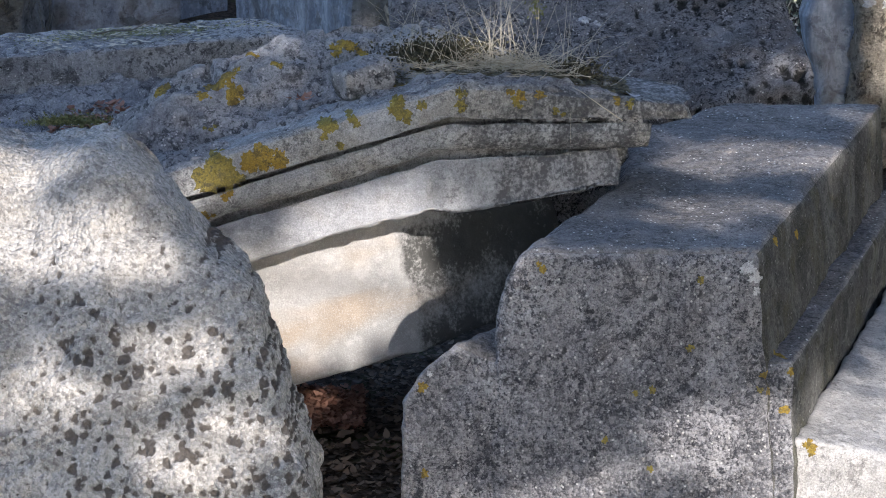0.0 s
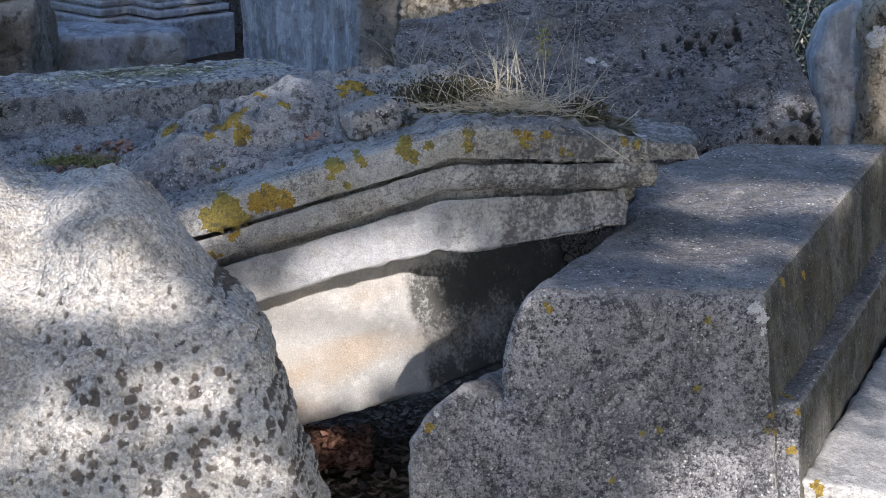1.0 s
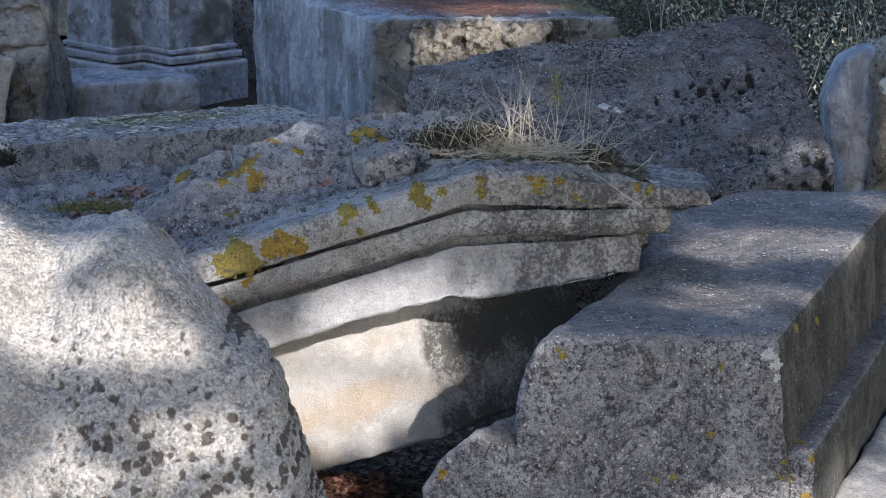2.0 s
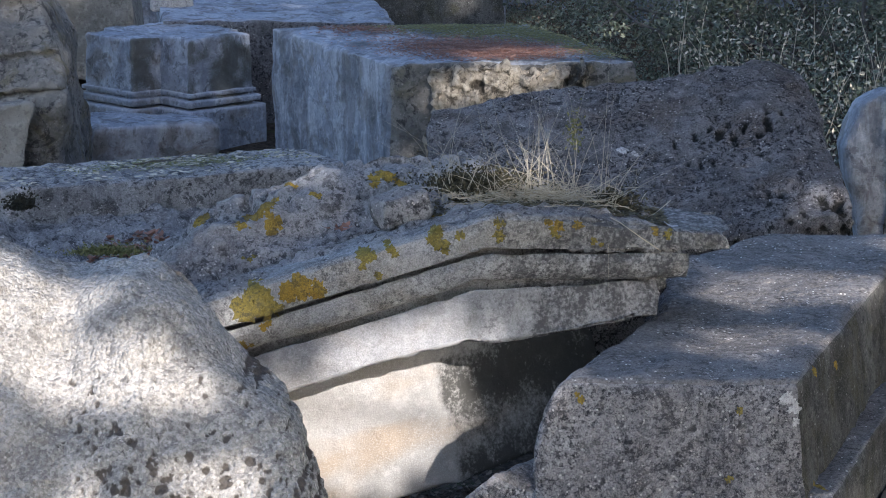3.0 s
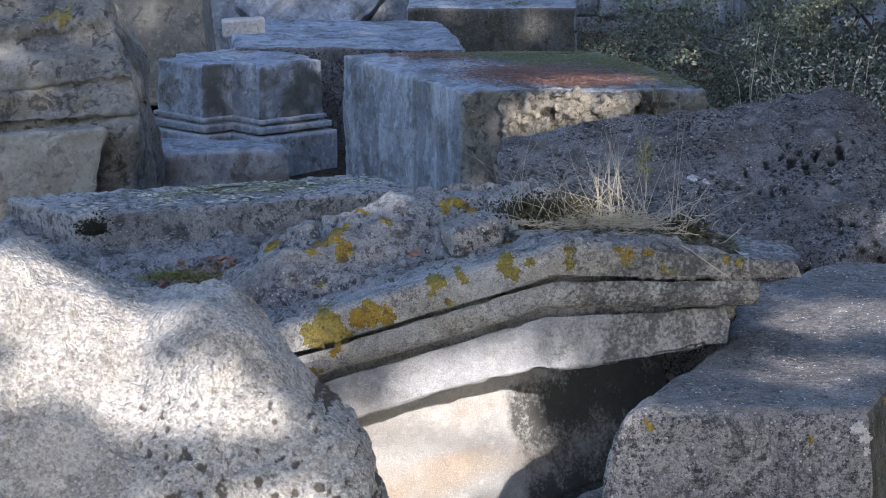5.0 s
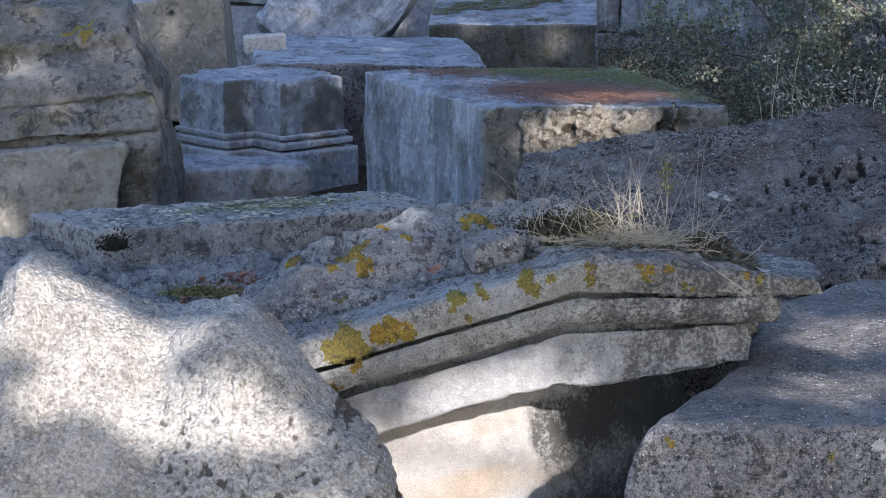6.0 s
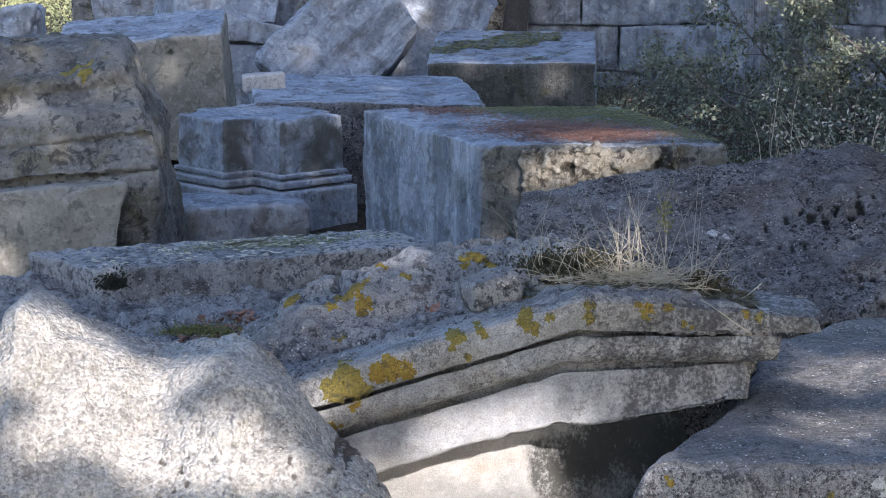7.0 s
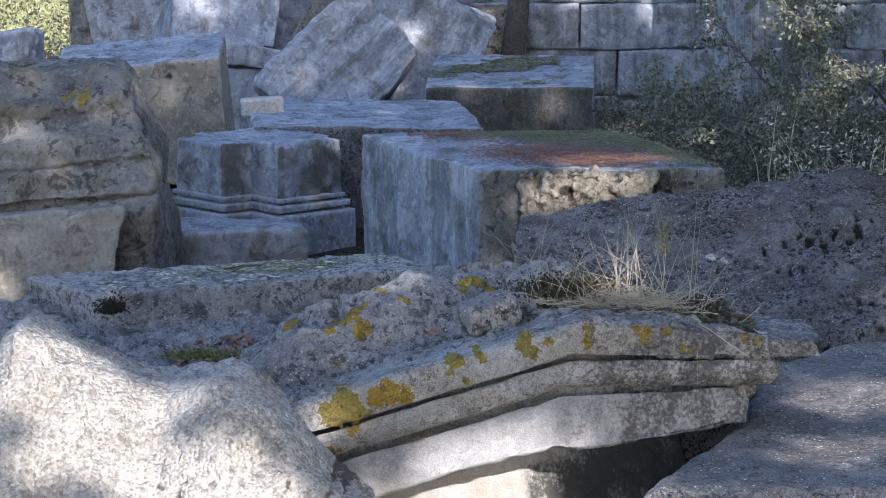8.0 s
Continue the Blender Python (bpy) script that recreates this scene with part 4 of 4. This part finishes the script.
def litter_mesh(name, p, size, material, seed, lie=1.0):
    """Curled leaves lying about flat."""
    rng = np.random.default_rng(seed)
    n = len(p)
    g = rng.uniform(0, 2 * math.pi, n)
    a = np.c_[np.cos(g), np.sin(g), rng.normal(0, 0.25 * lie, n)]
    b = np.c_[-np.sin(g), np.cos(g), rng.normal(0, 0.25 * lie, n)]
    s = size * rng.uniform(0.5, 1.4, (n, 1))
    up = np.array([0, 0, 1.0])
    rows = []
    for k, w in ((-1.0, 0.12), (-0.45, 0.55), (0.2, 0.6), (1.0, 0.08)):
        curl = s * 0.30 * lie * k * k
        rows += [p + a * s * k + b * s * w + up * (curl + s * 0.18 * lie), p + a * s * k - b * s * w + up * curl]
    v = np.stack(rows, 1).reshape(-1, 3)
    f = [(8 * i + 2 * k, 8 * i + 2 * k + 1, 8 * i + 2 * k + 3, 8 * i + 2 * k + 2) for i in range(n) for k in range(3)]
    return mesh_from(name, v, f, material)


thing("leaf_litter", "dry brown fallen leaves covering the soil", "leaves", litter_mesh("leaf_litter", scatter(-0.6, 0.5, 3.9, 5.6, 0.0, 9000, 501), 0.0095, LITTER, 502), kind="stuff")
thing("leaf_litter", "drift of red-brown dead leaves under the pediment", "leaves", litter_mesh("leaf_litter", scatter(-0.24, -0.03, 4.95, 5.2, 0.02, 1500, 503), 0.0085, NEEDLES, 504), kind="stuff")


def moss_clump(label, at, reach, n, material, seed):
    """A cushion of short moss strands, densest in its middle."""
    rng = np.random.default_rng(seed)
    q = rng.normal(size=(n, 3)) * 0.45
    q[:, 2] = np.abs(q[:, 2]) - 0.2
    q *= 1 + 0.5 * vnoise(q * 2.5 + 7, seed)[:, None]
    thing("moss_cushion", label, "moss", blade_cloud("moss_cushion", np.array(at) + q * np.array(reach), 0.005, material, seed + 1, 1.6), kind="stuff")


moss_clump("dark brown moss cushion on the broken top", (0.12, 5.05, 0.785), (0.10, 0.07, 0.035), 4200, DARK_STRANDS, 521)
moss_clump("dark mossy hump beside the straw tuft", (0.40, 5.00, 0.745), (0.05, 0.04, 0.045), 1600, DARK_STRANDS, 523)
moss_clump("black moss lump on the corner of the slab", (-1.022, 6.483, 0.470), (0.036, 0.03, 0.034), 1600, BLACK_MOSS, 527)
moss_clump("green moss in the crook below the slab", (-0.766, 6.209, 0.405), (0.10, 0.035, 0.02), 2200, MOSSY_BLADES, 529)
thing("top_stone", "rough pale stone lying on the broken block", "stone", stone_mesh("top_stone", (0.105, 0.075, 0.06), SLAB_STONE, 0.006, 0.014, 0.5, 0.006, 0.010, 531), pose(-0.03, 4.97, 0.752, 0, -14, 20))
thing("leaf_litter", "dry leaves caught on the broken top", "leaves", litter_mesh("leaf_litter", np.c_[np.random.default_rng(7).normal((-0.14, 4.97), (0.03, 0.02), (9, 2)), np.full(9, 0.712)], 0.009, NEEDLES, 508), kind="stuff")

rng_slab = np.random.default_rng(551)
streaks = np.array([SLAB_AT @ Vector((rng_slab.uniform(-0.46, 0.46), rng_slab.uniform(-0.14, 0.14), 0.0645)) for i in range(380)])
thing("dry_litter", "bleached straw and flakes strewn on the flat slab", "litter", litter_mesh("dry_litter", streaks, 0.010, STRAW, 552, 0.2), kind="stuff")
streaks = np.array([SLAB_AT @ Vector((np.clip(rng_slab.normal(0.08, 0.16), -0.45, 0.45), np.clip(rng_slab.normal(0.04, 0.05), -0.14, 0.14), 0.0645)) for i in range(1300)])
thing("moss_carpet", "patch of green moss on the flat slab", "moss", litter_mesh("moss_carpet", streaks, 0.005, MOSSY_BLADES, 553, 0.3), kind="stuff")

# moss and red litter on the grey block's top
def carpet(name, label, centre, ru, rs, n, size, material, seed):
    """Litter and moss strewn over the block's top round a place of its plan."""
    rng = np.random.default_rng(seed)
    q = rng.normal(size=(n, 2)) * 0.5
    q = np.array(centre) + q * np.array([ru, rs])
    q = q[(q > 0.012).all(1) & (q < 0.99).all(1)]
    p = np.array([(*block_place(a, b), 0.502 + 0.008 * rng.random()) for a, b in q])
    thing(name, label, "moss", litter_mesh(name, p, size, material, seed + 1, 0.35), kind="stuff")


carpet("red_litter", "red-brown needle litter on the grey block", (0.52, 0.30), 0.34, 0.30, 14000, 0.0055, NEEDLES, 541)
carpet("red_litter", "pink-brown needle litter at the back of the grey block", (0.302, 0.929), 0.16, 0.22, 1500, 0.007, NEEDLES, 543)
carpet("moss_carpet", "yellow-green moss on the grey block", (0.604, 1.021), 0.28, 0.22, 6000, 0.006, MOSSY_BLADES, 545)
carpet("moss_carpet", "olive moss towards the end of the grey block", (0.805, 0.741), 0.30, 0.24, 5000, 0.006, MOSSY_BLADES, 549)
carpet("moss_carpet", "green weeds along the edge of the grey block", (0.93, 0.45), 0.12, 0.75, 2500, 0.007, MOSSY_BLADES, 547)


def build_tuft(at, count, spread, tallest, seed, label, lean=0.0):
    rng = np.random.default_rng(seed)
    tuft = thing("grass_tuft", label, "grass", matrix=Matrix.Translation(at))
    meshes = []
    for i in range(14):
        bend = rng.normal(size=3) * 0.5
        path = [(tuple(np.array([0, 0, k / 5]) + bend * (k / 5) ** 2 * np.array([1.6, 1.6, 0.4])), 0.0070 * (1.08 - k / 5)) for k in range(6)]
        meshes.append(limb_mesh("blade", [path], STRAW, 3))
    for i in range(count):
        x = min(max(rng.normal(0, spread), -1.7 * spread), 1.7 * spread)
        h = tallest * rng.uniform(0.25, 1.0) ** 1.3
        m = Matrix.Translation((x, rng.normal(0, 0.03), -0.012)) @ Euler((rng.normal(0, 0.22), rng.normal(0, 0.40) + x * 2.6 + lean, rng.uniform(0, 6.28))).to_matrix().to_4x4() @ Matrix.Diagonal((0.115, 0.115, h, 1))
        part("blade", meshes[i % 14], tuft, "", m)
    return tuft


build_tuft((0.225, 4.99, 0.765), 52, 0.06, 0.26, 601, "tuft of dry straw-coloured grass growing on the broken block")
build_tuft((0.34, 4.985, 0.752), 46, 0.05, 0.24, 607, "tuft of dry straw-coloured grass leaning over the block", 0.38)
build_tuft((0.085, 5.04, 0.775), 22, 0.022, 0.21, 603, "small tuft of dry grass on the broken block")
build_tuft((0.25, 5.0, 0.765), 7, 0.07, 0.33, 605, "few long bleached grass stalks leaning out of the tuft")
rng_hay = np.random.default_rng(611)
hay = [twig(rng_hay, (rng_hay.normal(0.23, 0.075), rng_hay.normal(4.98, 0.035), rng_hay.uniform(0.758, 0.785)), (rng_hay.normal(), rng_hay.normal() * 0.4, rng_hay.normal() * 0.12), 4, rng_hay.uniform(0.04, 0.12), 0.0009, 0.2) for i in range(420)]
thing("hay", "matted dry grass stems lying round the tuft", "grass", limb_mesh("hay", hay, STRAW, 3), kind="stuff")
thing("weed", "small yellow-green flowering weed in the dry grass", "plant",
      blade_cloud("weed", np.array([0.318, 5.02, 0.90]) + np.random.default_rng(613).normal(size=(150, 3)) * np.array([0.009, 0.006, 0.022]), 0.0045, MOSSY_BLADES, 614))

thing("dry_stem", "single bleached grass stem hanging over the crown moulding", "grass", limb_mesh("dry_stem", [[((0.353, 4.930, 0.756), 0.0011), ((0.397, 4.855, 0.744), 0.0011), ((0.435, 4.845, 0.718), 0.0011), ((0.477, 4.845, 0.689), 0.0011)]], STRAW, 5))
thing("twig", "thin dark twig lying on the flat slab", "twig", limb_mesh("twig", [[((-0.784, 6.962, 0.494), 0.0022), ((-0.733, 7.010, 0.497), 0.0022), ((-0.682, 7.005, 0.498), 0.0022), ((-0.649, 7.138, 0.500), 0.0022), ((-0.629, 7.186, 0.505), 0.0022)]], BARK, 5))
thing("petal", "small white curled petal on the crown moulding", "petal", litter_mesh("petal", np.array([(0.495, 4.840, 0.739)]), 0.011, WHITE_CRUST, 617))

# ---------------------------------------------------------------- lichen crusts



def tree_of(objects):
    v, f = [], []
    for o in objects:
        base = len(v)
        m = o.matrix_basis if o.parent is None else o.parent.matrix_basis @ o.matrix_basis
        v += [m @ q.co for q in o.data.vertices]
        f += [tuple(base + i for i in p.vertices) for p in o.data.polygons]
    return BVHTree.FromPolygons(v, f)


def crust(owner, surface, at, radius, material, seed, label=""):
    """Thin ragged crusts that follow the surface round a place; a large patch is several of them."""
    rng = np.random.default_rng(seed)
    place, normal, _, _ = surface.find_nearest(Vector(at))
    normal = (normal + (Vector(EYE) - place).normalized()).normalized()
    x = normal.orthogonal().normalized()
    y = normal.cross(x)
    lobes = 1 if radius < 0.0125 else 8 if radius > 0.03 else 5 if radius > 0.02 else 3
    for lobe in range(lobes):
        off = rng.normal(size=2) * radius * (0.5 if lobes > 1 else 0)
        size = radius * (rng.uniform(0.34, 0.70) if lobes > 1 else 0.85)
        rings, sides, v, f = 4, 26, [], []
        ph, amp = rng.uniform(0, 6.28, 6), rng.uniform(0.06, 0.24, 6)
        for r in range(rings + 1):
            for i in range(sides):
                a = 2 * math.pi * i / sides
                wob = max(0.25, 1 + sum(h * math.cos(k * a + q) for k, q, h in zip((1, 2, 3, 5, 7, 10), ph, amp)))
                rad = size * wob * (0.06 + 0.94 * r / rings)
                p = place + x * (off[0] + math.cos(a) * rad) + y * (off[1] + math.sin(a) * rad)
                q, nq, _, _ = surface.ray_cast(p + normal * 0.05, -normal, 0.12)
                if q is None:
                    q, nq, _, _ = surface.find_nearest(p)
                v.append(q + nq * ((0.0012 + 0.0004 * lobe) * (1.0 if r < rings else -0.6) + 0.0005 * rng.normal()))
        for r in range(rings):
            for i in range(sides):
                j = (i + 1) % sides
                f.append((r * sides + i, r * sides + j, (r + 1) * sides + j, (r + 1) * sides + i))
        f.append(tuple(range(sides)))
        host, far = owner, 9.0
        for o in owner.children:
            if o.name in SURFACES:
                d = SURFACES[o.name].find_nearest(place)[3]
                host, far = (o, d) if d < far else (host, far)
        ob = part("lichen", mesh_from("lichen", v, f, material), host, label)
        ob.matrix_parent_inverse = (host.matrix_basis if host is owner else owner.matrix_basis @ host.matrix_basis).inverted()




def dropped(surface, x0, x1, y0, y1, n, seed, top=1.2, lift=0.003):
    """Points strewn over a patch of plan, lowered onto a surface."""
    rng = np.random.default_rng(seed)
    out = []
    for x, y in zip(rng.uniform(x0, x1, n), rng.uniform(y0, y1, n)):
        q = surface.ray_cast(Vector((x, y, top)), Vector((0, 0, -1)), 2.0)[0]
        if q:
            out.append((q.x, q.y, q.z + lift))
    return np.array(out)


SURFACES = {o.name: tree_of([o]) for o in (*PEDIMENT.children, *STEPPED.children)}
PED_TREE, STEP_TREE = tree_of(PEDIMENT.children), tree_of(STEPPED.children)
thing("leaf_litter", "red-brown leaves caught below the flat slab", "leaves",
      litter_mesh("leaf_litter", dropped(tree_of([RUBBLE]), -0.83, -0.53, 6.31, 6.55, 420, 505), 0.010, NEEDLES, 506), kind="stuff")
mat_points = np.concatenate([dropped(PED_TREE, 0.13, 0.50, 4.90, 5.08, 2600, 555), dropped(PED_TREE, -0.02, 0.30, 4.96, 5.10, 900, 556)])
thing("moss_carpet", "mat of dry brown moss along the top of the broken block", "moss", litter_mesh("moss_carpet", mat_points, 0.0055, DRY_MOSS, 557, 0.6), kind="stuff")
moss_spots = dropped(tree_of([MOSSY]), -0.42, 0.30, 13.25, 14.1, 6000, 561)
thing("moss_carpet", "green moss on the corner of the mossy block", "moss",
      litter_mesh("moss_carpet", moss_spots[fbm(moss_spots, 0.22, 3, 563) > 0.05], 0.008, MOSSY_BLADES, 562, 0.5), kind="stuff")
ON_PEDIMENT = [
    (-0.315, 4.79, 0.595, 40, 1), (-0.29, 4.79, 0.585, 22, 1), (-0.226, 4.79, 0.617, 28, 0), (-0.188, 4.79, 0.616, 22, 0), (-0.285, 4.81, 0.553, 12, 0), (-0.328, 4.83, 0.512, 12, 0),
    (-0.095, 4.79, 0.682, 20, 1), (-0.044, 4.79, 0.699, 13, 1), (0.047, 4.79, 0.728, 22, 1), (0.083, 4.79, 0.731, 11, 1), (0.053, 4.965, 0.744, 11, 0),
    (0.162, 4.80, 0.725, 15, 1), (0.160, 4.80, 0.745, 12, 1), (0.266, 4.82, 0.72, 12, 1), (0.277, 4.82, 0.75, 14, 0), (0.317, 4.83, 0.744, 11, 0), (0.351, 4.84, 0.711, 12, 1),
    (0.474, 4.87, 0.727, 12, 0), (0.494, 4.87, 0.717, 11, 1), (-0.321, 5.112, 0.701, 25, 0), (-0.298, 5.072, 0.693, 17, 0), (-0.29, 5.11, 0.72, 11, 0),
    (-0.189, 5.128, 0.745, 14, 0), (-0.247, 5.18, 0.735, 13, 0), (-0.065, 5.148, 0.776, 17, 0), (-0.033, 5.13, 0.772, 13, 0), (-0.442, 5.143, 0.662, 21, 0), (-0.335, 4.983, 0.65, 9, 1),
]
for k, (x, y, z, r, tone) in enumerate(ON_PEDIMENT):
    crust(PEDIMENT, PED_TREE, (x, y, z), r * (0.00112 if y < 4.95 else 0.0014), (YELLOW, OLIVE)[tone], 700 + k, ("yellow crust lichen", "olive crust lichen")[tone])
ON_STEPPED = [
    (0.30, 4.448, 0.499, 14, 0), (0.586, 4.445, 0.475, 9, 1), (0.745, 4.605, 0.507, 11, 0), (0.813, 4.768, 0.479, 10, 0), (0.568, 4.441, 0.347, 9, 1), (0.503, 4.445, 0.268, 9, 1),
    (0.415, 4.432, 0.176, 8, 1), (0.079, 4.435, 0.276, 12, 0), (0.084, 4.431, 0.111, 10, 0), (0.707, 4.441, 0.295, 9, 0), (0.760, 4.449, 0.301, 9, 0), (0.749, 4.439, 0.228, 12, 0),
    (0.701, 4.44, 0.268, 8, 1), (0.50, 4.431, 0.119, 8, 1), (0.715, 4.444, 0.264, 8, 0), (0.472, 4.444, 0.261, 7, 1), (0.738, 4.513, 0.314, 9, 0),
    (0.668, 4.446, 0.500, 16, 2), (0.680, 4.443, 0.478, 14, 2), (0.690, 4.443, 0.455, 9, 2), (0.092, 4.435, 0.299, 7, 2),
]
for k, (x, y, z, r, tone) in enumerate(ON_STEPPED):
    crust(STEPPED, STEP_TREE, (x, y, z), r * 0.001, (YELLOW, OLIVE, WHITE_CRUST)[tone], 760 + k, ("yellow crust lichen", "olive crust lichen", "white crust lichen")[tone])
DARK_TREE, ROCK_TREE, LOW_TREE, POCKED_TREE = (tree_of([o]) for o in (DARK_SLAB, MOULDED_ROCK, LOW_SLAB, POCKED))
for dx, dz, r in ((0, 0, 15), (0.022, 0.004, 10), (-0.02, 0.01, 9)):
    crust(DARK_SLAB, DARK_TREE, (0.575 + dx, 6.848, 0.551 + dz), r * 0.00125, WHITE_CRUST, 790 + r, "white crust lichen")
crust(MOULDED_ROCK, ROCK_TREE, (-1.575, 9.220, 0.790), 0.04, OLIVE, 801, "ochre crust lichen")
crust(LOW_SLAB, LOW_TREE, (0.809, 4.382, 0.173), 0.018, YELLOW, 803, "yellow crust lichen")
crust(LOW_SLAB, LOW_TREE, (0.795, 4.382, 0.168), 0.010, YELLOW, 804, "yellow crust lichen")
for dx, dz, r in ((-0.19, 0.22, 22), (-0.11, 0.21, 28), (-0.05, 0.19, 18)):
    crust(POCKED, POCKED_TREE, (1.655 + dx, 7.50, 0.29 + dz), r * 0.0013, WHITE_CRUST, 810 + r, "white crust lichen")
